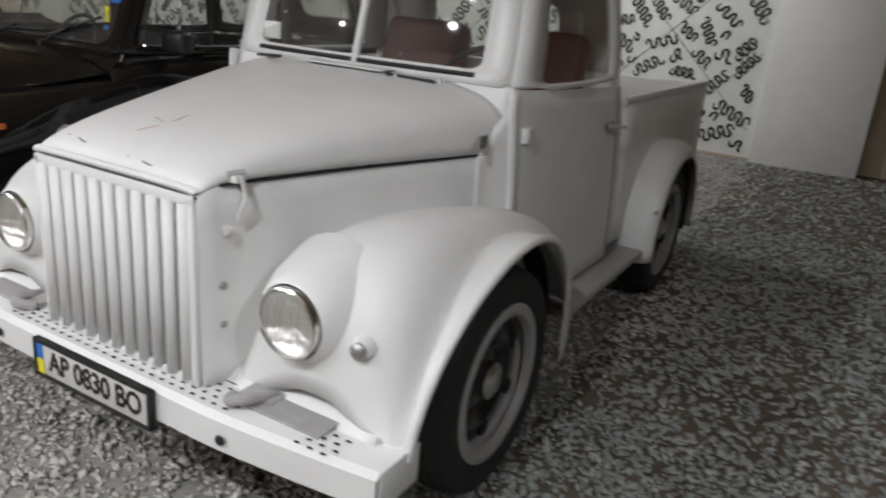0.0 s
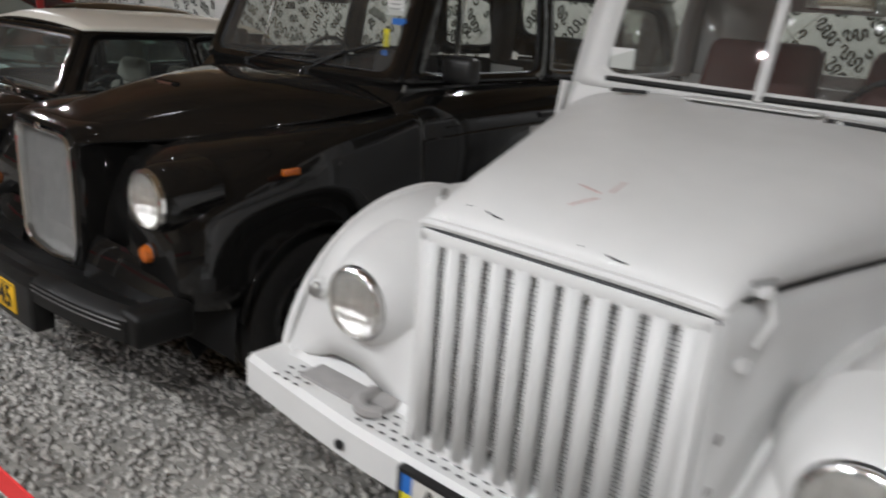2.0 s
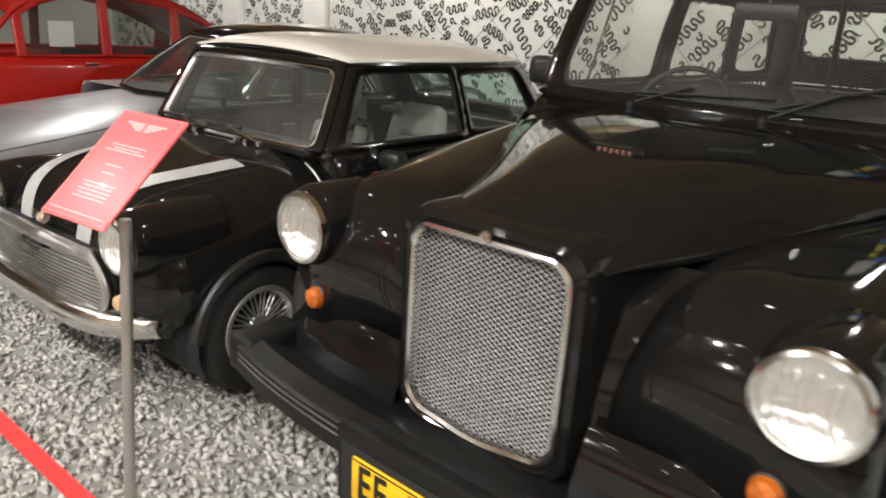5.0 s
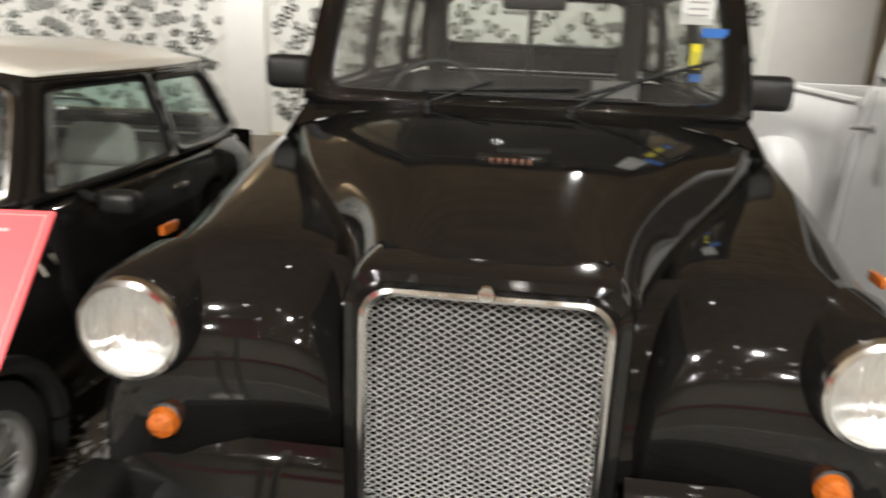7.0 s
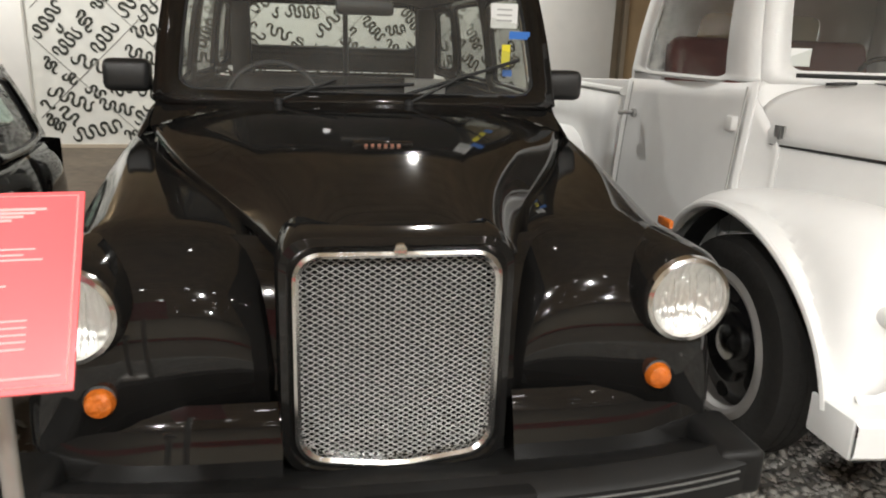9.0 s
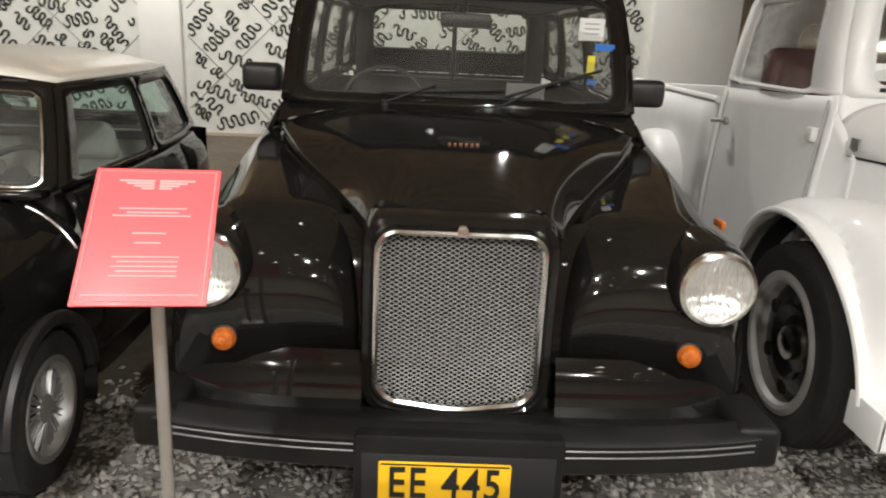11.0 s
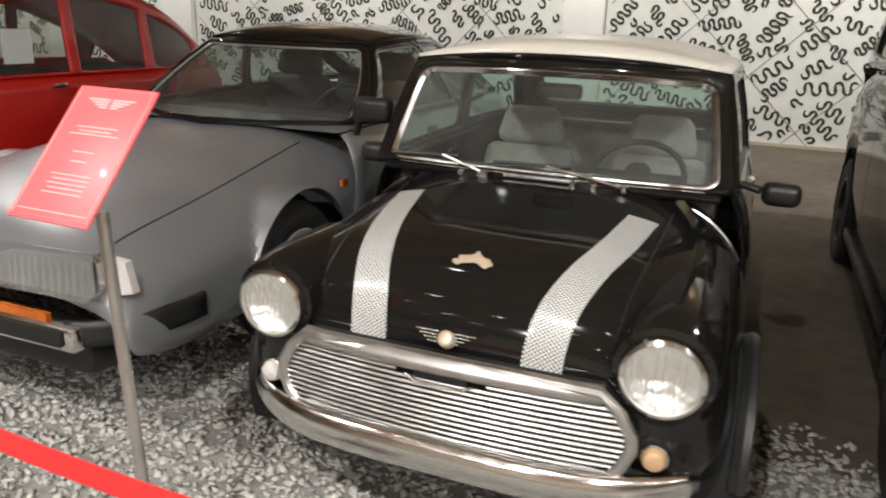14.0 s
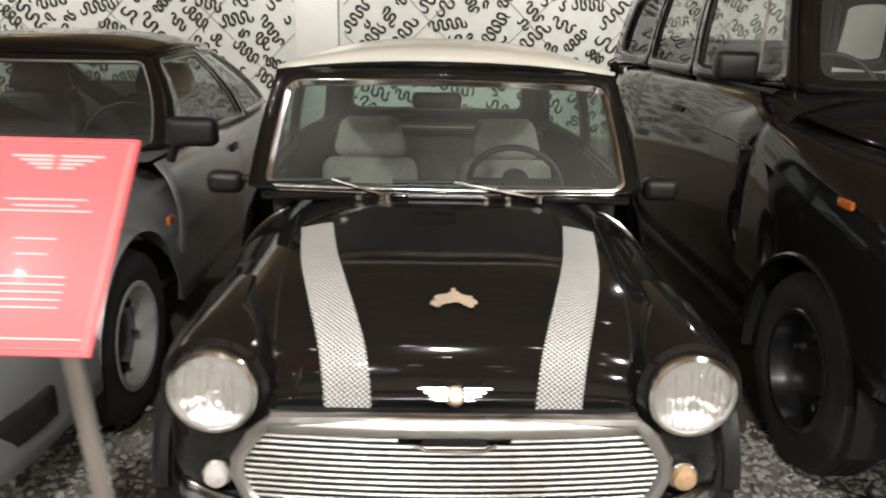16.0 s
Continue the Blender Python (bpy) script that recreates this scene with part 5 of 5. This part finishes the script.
    part("bumper_strip", xf(box(-.68, .68, -.008, .006, -.026, .03, .005), at(0, -.186, .41)), TRIM, bp, "black rubber bumper strip")
    part("bumper_shadow_panel", box(-.70, .70, -.10, .10, .24, .36, .03), PLASTIC, root)
    part("deck", grid(lambda u, v: (v * ip([(0, .60), (.5, .62), (1, .50)], u), 3.95 + .72 * u, .90 - .10 * u * u + .02 * (1 - v * v)), lin(0, 1, 8), lin(-1, 1, 9)), SILVER, root)
    part("tail_panel", grid(lambda u, v: (v * .58, 4.63 + .05 * (1 - v * v), .80 - .5 * u), lin(0, 1, 4), lin(-1, 1, 9)), SILVER, root)
    g = dict(yb0=1.70, yb1=4.15, yt0=2.16, yt1=3.15, bowb=.36, wb=.79, wt=.57, wf=.735, wtf=.53, wr=.62, wtr=.50, zb=.865, zt=1.245, ztr=1.27, zbr=.90, bow=.10, crown=.07, bulge=.035, arc=.03,
             fw=(-.93, .93, .03, .93), fr=.06, rw=(-.85, .85, .1, .9), rail=BLACK,
             side=[(0, .47, .06, .45, .06, .90, .04), (.47, .80, .49, .78, .06, .90, .04), (.80, 1, .82, .95, .08, .80, .04)])
    greenhouse(root, g, BLACK, BLACK, DARKGLASS, ALLOY, .008)
    part("cabin_floor", box(-.75, .75, 1.2, 4.3, .30, .33), INTERIOR, root)
    part("cowl", grid(lambda u, v: (v * .76, 1.40 + .45 * u, .862 + .004 * u), lin(0, 1, 3), lin(-1, 1, 7)), SILVER, root)
    part("dashboard", box(-.72, .72, 1.80, 2.05, .60, .88, .05), INTERIOR, root)
    steering_wheel(root, .36, 2.16, .86, .19, 40)
    for x in (-.36, .36):
        seat(root, x, 2.72, .40, .50, SEATDARK, True, .52)
    seat(root, 0, 3.65, .40, 1.2, SEATDARK, False, .52, "rear_bench")
    part("bonnet_sticker", xf(box(-.12, .0, -.05, .05, 0, .002), at(-.38, .42, top_point(-.38, .42)[2] + .012) @ Matrix.Rotation(radians(6), 4, "X")), PAPER, root)
    return root


# ---- the red car with the arched roof ----
def build_red_car():
    root = thing("red_vintage_car", -6.05, .25, 0, 0, "red vintage car with arched roof and round fenders", "car")

    def prof(y):
        return ip([(.55, .90), (.75, 1.05), (.95, 1.30), (1.15, 1.46), (1.5, 1.56), (2.0, 1.54), (2.5, 1.40), (2.9, 1.18), (3.2, .95), (3.35, .70)], y)

    def roof(y, v):
        w = ip([(.55, .56), (1.2, .60), (2.4, .60), (3.0, .56), (3.35, .48)], y)
        return v * w, y, prof(y) + .05 * (1 - v * v)
    part("roof", grid(roof, lin(.95, 3.35, 30), lin(-1, 1, 11)), RED, root, "red canvas-look arched roof and tail", thick=.02)
    ws = grid(lambda u, v: (v * .57, .62 + .36 * u, .92 + .40 * u), lin(0, 1, 3), lin(-1, 1, 7))
    part("windscreen", ws, DARKGLASS, root).visible_shadow = False
    for s in (-1, 1):
        part("screen_pillar", tube([(s * .58, .60, .90), (s * .60, .96, 1.32), (s * .60, 1.2, 1.48)], .022, 8), RED, root)

        def lower(y, v):
            zt = .98
            zb = arch(y, .32, [3.0], .36, .32)
            t = min(prof(y), zt)
            w = ip([(.3, .56), (1.0, .66), (2.4, .68), (3.0, .62), (3.35, .52)], y)
            return s * (w + .035 * math.sin(math.pi * v)), y, t + (zb - t) * v
        part("body_side", grid(lower, stations(.35, 3.35, 30, [3.0], .36), lin(0, 1, 9)), RED, root, "red doors and flank", thick=.01)

        def upper(y, v):
            z = .98 + max(prof(y) - .98, .0) * v
            w = ip([(.3, .56), (1.0, .66), (2.4, .68), (3.0, .62), (3.35, .52)], y)
            return s * (w + (-.06) * v), y, z
        # window openings with arched frames
        spans = [(1.02, 1.62), (1.70, 2.28), (2.36, 2.86)]
        edges = [.95, 1.02, 1.62, 1.70, 2.28, 2.36, 2.86, 3.02]
        ys = sorted(set(sum([lin(a, b, 5) for a, b in zip(edges, edges[1:])], [])))
        vs = [0, .04, .2, .4, .6, .82, .88, 1]

        def solid(y, v):
            return not (.04 < v < .82 and any(a < y < b for a, b in spans))
        part("window_frame", grid(upper, ys, vs, solid), RED, root, thick=.025)
        for a, b in spans:
            p = part("side_window", grid(upper, lin(a, b, 6), lin(.04, .82, 5)), GLASS, root)
            p.visible_shadow = False
        for y in (1.66, 2.32):
            part("door_seam", tube([lower(y, v) for v in lin(.02, .98, 8)], .006, 5), TRIM, root)
        part("door_handle", xf(box(-.012, .012, -.05, .05, -.012, .012, .006), at(s * .715, 1.5, .93)), CHROME, root)

        def front_fender(a, v):
            return s * (.50 + .26 * math.sin(math.pi / 2 * v)), .30 - .42 * math.cos(a) * (1 - .1 * v * v), .34 + .40 * math.sin(a) * (1 - .15 * v * v)
        part("front_fender", grid(front_fender, lin(-.1, math.pi + .2, 20), lin(0, 1, 7)), RED, root, thick=.01)

        def rear_fender(a, v):
            return s * (.62 + .13 * math.sin(math.pi / 2 * v)), 2.95 - .46 * math.cos(a) * (1 - .1 * v * v), .34 + .42 * math.sin(a) * (1 - .15 * v * v)
        part("rear_fender", grid(rear_fender, lin(-.1, math.pi + .1, 20), lin(0, 1, 7)), RED, root, thick=.01)
        for y in (.30, 2.95):
            wheel(root, s * .64, y, .30, .13, .20, s, GREYRIM, GREYRIM, "nuts")
        headlight(root, s * .48, -.02, .80, .075, CHROME, .014)
        part("headlight_stalk", tube([(s * .48, .04, .79), (s * .36, .12, .66)], .018, 8), RED, root)
    part("bonnet", grid(lambda u, v: (v * (.24 + .33 * u), -.12 + .74 * u, .74 + .19 * u + (.16 - .04 * u) * (1 - v * v)), lin(0, 1, 10), lin(-1, 1, 13)), RED, root)
    part("nose_panel", grid(lambda u, v: (v * .25, -.12 - .04 * (1 - v * v), .32 + (.42 + .15 * (1 - v * v)) * u), lin(0, 1, 5), lin(-1, 1, 9)), RED, root)
    part("cheek_panel", join(*[grid(lambda u, v: (s * (.24 + .33 * u), -.12 + .74 * u, .30 + (.44 + .18 * u) * v), lin(0, 1, 8), lin(0, 1, 5)) for s in (-1, 1)]), RED, root)
    part("bumper", tube([(-.66, -.14, .40), (-.5, -.22, .40), (.5, -.22, .40), (.66, -.14, .40)], .03, 8), CHROME, root)
    part("cabin_floor", box(-.62, .62, .4, 3.2, .30, .33), INTERIOR, root)
    part("window_notice", box(.612, .616, 1.22, 1.42, 1.06, 1.26), PAPER, root)
    for y, n in ((1.75, "front_bench"), (2.6, "rear_bench")):
        seat(root, 0, y, .45, 1.1, SEATDARK, False, .45, n)
    return root


# ---- the hall ----
WY = 8.68


def hall():
    def flat(name, m, material, label, category):
        return tagged(part(name, m, material), label, category, kind="structure")
    flat("ground", box(-18, 12, -9, WY + .3, -.2, -.012), GROUND, "bed of crushed grey stone chips", "ground")
    flat("ground_bed", join(box(-8.6, 3.2, -1.85, .78, -.1, -.008), box(.9, 3.2, .78, 8.6, -.1, -.0085)), BED, "grey stonedust under the chips", "ground")
    flat("wall_north", box(-18, 3.2, WY, WY + .3, -.1, 3.6), WALL, "white boarded wall with dark squiggle camouflage print", "wall")
    flat("wall_north_end", box(3.2, 12, WY + .25, WY + .55, -.1, 3.6), BEIGE, "beige plaster wall beside the print", "wall")
    flat("wall_south", box(-18, 12, -9.3, -9, -.1, 3.6), BEIGE, "plain beige plaster wall", "wall")
    flat("wall_east", box(12, 12.3, -9, WY + .3, -.1, 3.6), BEIGE, "plain beige plaster wall", "wall")
    flat("wall_west", box(-18.3, -18, -9, WY + .3, -.1, 3.6), WALL, "plain white boarded wall", "wall")
    boards = [box(-18, 12, y, y + .27, 3.6, 3.66) for y in lin(-9, WY, 60)]
    flat("ceiling", join(box(-18, 12, -9, WY + .5, 3.64, 3.8), *boards), CEIL, "brown boarded ceiling", "ceiling")
    for x0, x1 in ((-10.6, -9.98), (-13.2, -12.6), (-3.77, -3.22)):
        flat("trim_post", box(x0, x1, WY - .10, WY, -.1, 3.6, .01), POST, "white painted wall post", "post")
    flat("trim_pilaster", box(3.2, 4.42, WY - .12, WY + .25, -.1, 3.6, .01), POST, "pale painted wall pilaster", "pilaster")
    d = flat("door_1", box(4.75, 6.9, WY + .17, WY + .25, .02, 2.6, .01), TAN, "tan painted double door in the wall", "door")
    part("door_rail", join(box(4.68, 6.95, WY + .14, WY + .25, 2.6, 2.68), box(4.68, 4.75, WY + .14, WY + .25, 0, 2.68), box(5.66, 5.69, WY + .15, WY + .18, 0.02, 2.6)), BEIGE, d)
    # squiggle print: meandering ribbons a few millimetres proud of the boards
    rng = random.Random(7)
    V, F = [], []
    taken = {}

    def worm(cx, cz, a, waves, wave, swing, w, x0, x1):
        """A meander whose heading swings to and fro; dropped where it would cross another."""
        n = int(22 * waves)
        step = wave * 1.75 / 22
        ph = rng.choice([0, math.pi]) + rng.uniform(-.5, .5)
        px = pz = 0.0
        pts = []
        for i in range(n + 1):
            pts.append((px, pz))
            h = swing * (1 + .16 * math.sin(i * .31 + ph * 3)) * math.cos(2 * math.pi * i / 22 + ph)
            px, pz = px + step * math.cos(h), pz + step * math.sin(h)
        mx, mz = px / 2, sum(p[1] for p in pts) / len(pts)
        pts = [(cx + (p - mx) * math.cos(a) - (q - mz) * math.sin(a), cz + (p - mx) * math.sin(a) + (q - mz) * math.cos(a)) for p, q in pts]
        if any(not (x0 + .03 < p < x1 - .03 and .06 < q < 3.5) for p, q in pts):
            return
        cells = {(int(p // .034), int(q // .034)) for p, q in pts}
        if any((i + di, j + dj) in taken for i, j in cells for di, dj in ((0, 0), (1, 0), (-1, 0), (0, 1), (0, -1))):
            return
        taken.update((c, 1) for c in cells)
        b = len(V)
        for i, p in enumerate(pts):
            p0, p1 = pts[max(i - 1, 0)], pts[min(i + 1, n)]
            dx, dz = p1[0] - p0[0], p1[1] - p0[1]
            l = math.hypot(dx, dz) or 1
            ww = w * (1 - .5 * (abs(2 * i / n - 1) ** 10)) * (1 + .22 * math.sin(i * .9 + ph))
            for sg in (-1, 1):
                V.append((p[0] - sg * dz / l * ww, WY - .006, p[1] + sg * dx / l * ww))
        F.extend([b + 2 * i, b + 2 * i + 1, b + 2 * i + 3, b + 2 * i + 2] for i in range(n))
    for x0, x1 in ((-17.9, -13.25), (-12.55, -10.65), (-9.93, -3.82), (-3.17, 3.15)):
        for waves, tries in ((3.6, 90), (2.7, 160), (1.9, 240), (1.3, 300), (.8, 300)):
            for _ in range(int(tries * (x1 - x0))):
                worm(rng.uniform(x0, x1), rng.uniform(.1, 3.5), rng.choice([-.7, -.5, .1, .75, 2.2]) + rng.uniform(-.25, .25), waves * rng.uniform(.85, 1.15), rng.uniform(.16, .23), rng.uniform(1.6, 1.9), .0165, x0, x1)
    pr = tagged(part("wall_print", (V, F), NETINK), "dark squiggle camouflage print on white boards", "wall print", kind="structure")
    seams = []
    for x0, x1 in ((-9.9, -3.8), (-3.15, 3.1)):
        for c in lin(x0 - 3, x1, 8):
            a0, a1 = max(c, x0), min(c + 3, x1)
            if a1 > a0 + .1:
                seams.append(tube([(a0, WY - .002, a0 - c), (a1, WY - .002, a1 - c)], .007, 4))
                seams.append(tube([(a0, WY - .002, 3 - a0 + c), (a1, WY - .002, 3 - a1 + c)], .007, 4))
    part("board_seam", join(*seams), SEAM, pr)
    base = tagged(part("baseboard", join(box(-9.93, -3.80, WY - .03, WY - .002, -.05, .03), box(-3.2, 3.18, WY - .03, WY - .002, -.05, .03)), BEIGE), "thin beige skirting at the wall foot", "skirting", kind="structure")


def gravel():
    """Broken stone chips, laid thickest where the visitors walk."""
    rng = np.random.RandomState(3)

    def lay(n, x0, x1, y0, y1, s0, s1, zmax):
        V = np.zeros((n, 6, 3))
        base = np.array([[1, 0, 0], [-1, 0, 0], [0, 1, 0], [0, -1, 0], [0, 0, 1], [0, 0, -1]], float)
        size = rng.uniform(s0, s1, (n, 1, 1)) * rng.uniform(.55, 1.25, (n, 1, 3)) * np.array([1.15, .85, .45])
        p = base[None] * size * rng.uniform(.7, 1.3, (n, 6, 1)) + rng.normal(0, .12, (n, 6, 3)) * size
        a, t, q = rng.uniform(0, 6.28, n), rng.normal(0, .45, n), rng.normal(0, .45, n)
        ca, sa, ct, stt, cq, sq = np.cos(a), np.sin(a), np.cos(t), np.sin(t), np.cos(q), np.sin(q)
        x, y, z = p[..., 0], p[..., 1], p[..., 2]
        y, z = y * ct[:, None] - z * stt[:, None], y * stt[:, None] + z * ct[:, None]
        x, z = x * cq[:, None] - z * sq[:, None], x * sq[:, None] + z * cq[:, None]
        x, y = x * ca[:, None] - y * sa[:, None], x * sa[:, None] + y * ca[:, None]
        V[..., 0] = x + rng.uniform(x0, x1, n)[:, None]
        V[..., 1] = y + rng.uniform(y0, y1, n)[:, None]
        V[..., 2] = z + rng.uniform(-.012, zmax, n)[:, None]
        return V
    front = lay(64000, -4.8, 5.6, -1.7, 1.35, .011, .024, .004)
    cx, cy = front[:, :, 0].mean(1), front[:, :, 1].mean(1)
    edge = .95 + .12 * np.sin(cx * 2.3) + .08 * np.sin(cx * 5.1 + 1) + rng.normal(0, .12, len(cx))
    front = front[(cy < edge) | (cx > .9)]
    sets = [front, lay(16000, .9, 5.6, 1.35, 5.2, .014, .028, .002), lay(5000, .9, 6, 5.2, 8.6, .018, .034, 0), lay(9000, -8.5, -4.8, -1.7, 1.3, .014, .028, .0)]
    V = np.concatenate(sets)
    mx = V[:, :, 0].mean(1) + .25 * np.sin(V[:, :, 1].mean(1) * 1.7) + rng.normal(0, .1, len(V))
    tri = np.array([[0, 2, 4], [2, 1, 4], [1, 3, 4], [3, 0, 4], [2, 0, 5], [1, 2, 5], [3, 1, 5], [0, 3, 5]])
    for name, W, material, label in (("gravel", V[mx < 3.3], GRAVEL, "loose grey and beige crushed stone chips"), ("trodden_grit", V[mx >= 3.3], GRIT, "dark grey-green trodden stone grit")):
        n = len(W)
        F = (np.arange(n)[:, None, None] * 6 + tri[None]).reshape(-1, 3)
        me = bpy.data.meshes.new(name)
        me.vertices.add(n * 6)
        me.vertices.foreach_set("co", W.reshape(-1))
        me.loops.add(F.size)
        me.loops.foreach_set("vertex_index", F.reshape(-1))
        me.polygons.add(len(F))
        me.polygons.foreach_set("loop_start", np.arange(0, F.size, 3))
        me.update(calc_edges=True)
        me.validate()
        me.materials.append(material)
        tagged(new(name, me), label, "gravel", kind="stuff")


def lamps():
    pts = [(x + .35 * (y < -3), y) for x in (-5.6, -4.5, -3.4, -2.2, -1.1, 0, 1.1, 2.1, 3.2) for y in (-3.7, -2.3)] + [(x, .6) for x in (-3.0, -.2, 2.4)]
    pts += [(-6.2 + 1.25 * i + .3 * math.sin(i * 2.1 + y), y + .25 * math.sin(i * 1.3)) for y in (-5.0, -6.4, -7.9) for i in range(10)]
    first = None
    for x, y in pts:
        if first is None:
            first = thing("ceiling_spotlight", x, y, 3.6, 0, "small round white ceiling spotlight, switched on", "lamp", "ceiling spotlights")
            part("housing", lathe([(.0, -.0), (.06, -.0), (.065, -.10), (.05, -.105), (.048, -.08)], 20), POST, first)
            part("lit_disc", lathe([(0, -.088), (.046, -.088)], 20), GLOW, first)
        else:
            copy_thing(first, pose(x, y, 3.6))


def sign(x, y, z, rz, tilt, w, h, base_x, base_y, group):
    root = thing("information_sign", base_x, base_y, 0, 0, "red printed information board on a steel pole stand", "sign", "information signs")
    dx, dy = x - base_x, y - base_y
    M = at(dx, dy, z) @ Matrix.Rotation(radians(rz), 4, "Z") @ Matrix.Rotation(radians(tilt), 4, "X")
    b = part("board", xf(box(-w / 2, w / 2, -h / 2, h / 2, -.006, .0, .002), M), SIGNRED, root, "glossy red panel with pale print")
    bars = []
    for yy, ww in ((.185, .26), (.155, .20), (.13, .30), (.0, .13), (-.07, .10)):
        bars.append(box(-ww * w, ww * w, yy * h - .0014, yy * h + .0014, .0004, .0012))
    for k in range(5):
        bars.append(box(-.25 * w + .01 * (k % 2), .25 * w, (-.17 - .033 * k) * h - .0012, (-.17 - .033 * k) * h + .0012, .0004, .0012))
    bars.append(box(-.43 * w, .43 * w, -.435 * h, -.428 * h, .0004, .0012))
    for s in (-1, 1):
        for k in range(4):
            bars.append(box(min(s * .02 * w, s * (.30 - .06 * k) * w), max(s * .02 * w, s * (.30 - .06 * k) * w), (.40 - .02 * k) * h - .002, (.40 - .02 * k) * h + .002, .0004, .0012))
    for bar in bars:
        part("print_line", xf(bar, M), SIGNINK, b)
    part("board_edge", xf(join(tube([(-w / 2 + .008, -h / 2 + .008, .001), (w / 2 - .008, -h / 2 + .008, .001), (w / 2 - .008, h / 2 - .008, .001), (-w / 2 + .008, h / 2 - .008, .001)], .0014, 4, True)), M), SIGNINK, b)
    p = part("pole", tube([(0, 0, .01), (dx * .9, dy * .9 + .02, z - .12)], .013, 14), STEEL, root, "brushed steel pole")
    part("collar", lathe([(.018, 0), (.018, .04), (.013, .05)], 14, at(0, 0, .02)), STEEL, p)
    part("base_plate", box(-.15, .15, -.15, .15, -.012, .014, .006), BROWNPLATE, root)
    return root


def stanchion(x, y):
    root = thing("barrier_post", x, y, 0, 0, "polished steel barrier post with a ball top", "barrier post", "barrier posts")
    part("pole", lathe([(.019, .01), (.019, .76), (.024, .765), (.024, .785), (.012, .79)], 20), STEEL, root)
    part("ball", lathe([(.038 * math.cos(radians(a)), .818 + .038 * math.sin(radians(a))) for a in range(-80, 91, 10)], 24), CHROME, root)
    part("base_plate", lathe([(.0, .03), (.10, .025), (.14, .0), (.14, -.012)], 28), STEEL, root)


def belt(a, b, sag):
    pts = [(a[0] + (b[0] - a[0]) * t, a[1] + (b[1] - a[1]) * t, a[2] + (b[2] - a[2]) * t - sag * 4 * t * (1 - t)) for t in lin(0, 1, 25)]
    V = []
    for p in pts:
        V += [(p[0], p[1] - .002, p[2] - .024), (p[0], p[1] - .002, p[2] + .024), (p[0], p[1] + .002, p[2] + .024), (p[0], p[1] + .002, p[2] - .024)]
    F = [[4 * i + j, 4 * i + (j + 1) % 4, 4 * i + 4 + (j + 1) % 4, 4 * i + 4 + j] for i in range(24) for j in range(4)] + [[0, 1, 2, 3], [96, 97, 98, 99]]
    tagged(part("barrier_belt", (V, F), BELT), "red webbing barrier belt between steel posts", "barrier belt", group="barrier belts")


hall()
build_cab()
build_small_car()
build_pickup()
build_saloon()
build_red_car()
sign(-.632, -.557, 1.126, 4.5, 43, .229, .293, -.62, -.60, "")
sign(-2.566, -.657, 1.135, -2, 48.4, .205, .305, -2.43, -.70, "")
stanchion(-.81, -.88)
stanchion(-3.1, -.92)
stanchion(2.25, -.93)
belt((-.83, -.88, .72), (-3.08, -.92, .72), .10)
belt((2.23, -.93, .73), (-.79, -.89, .73), .02)
lamps()
gravel()
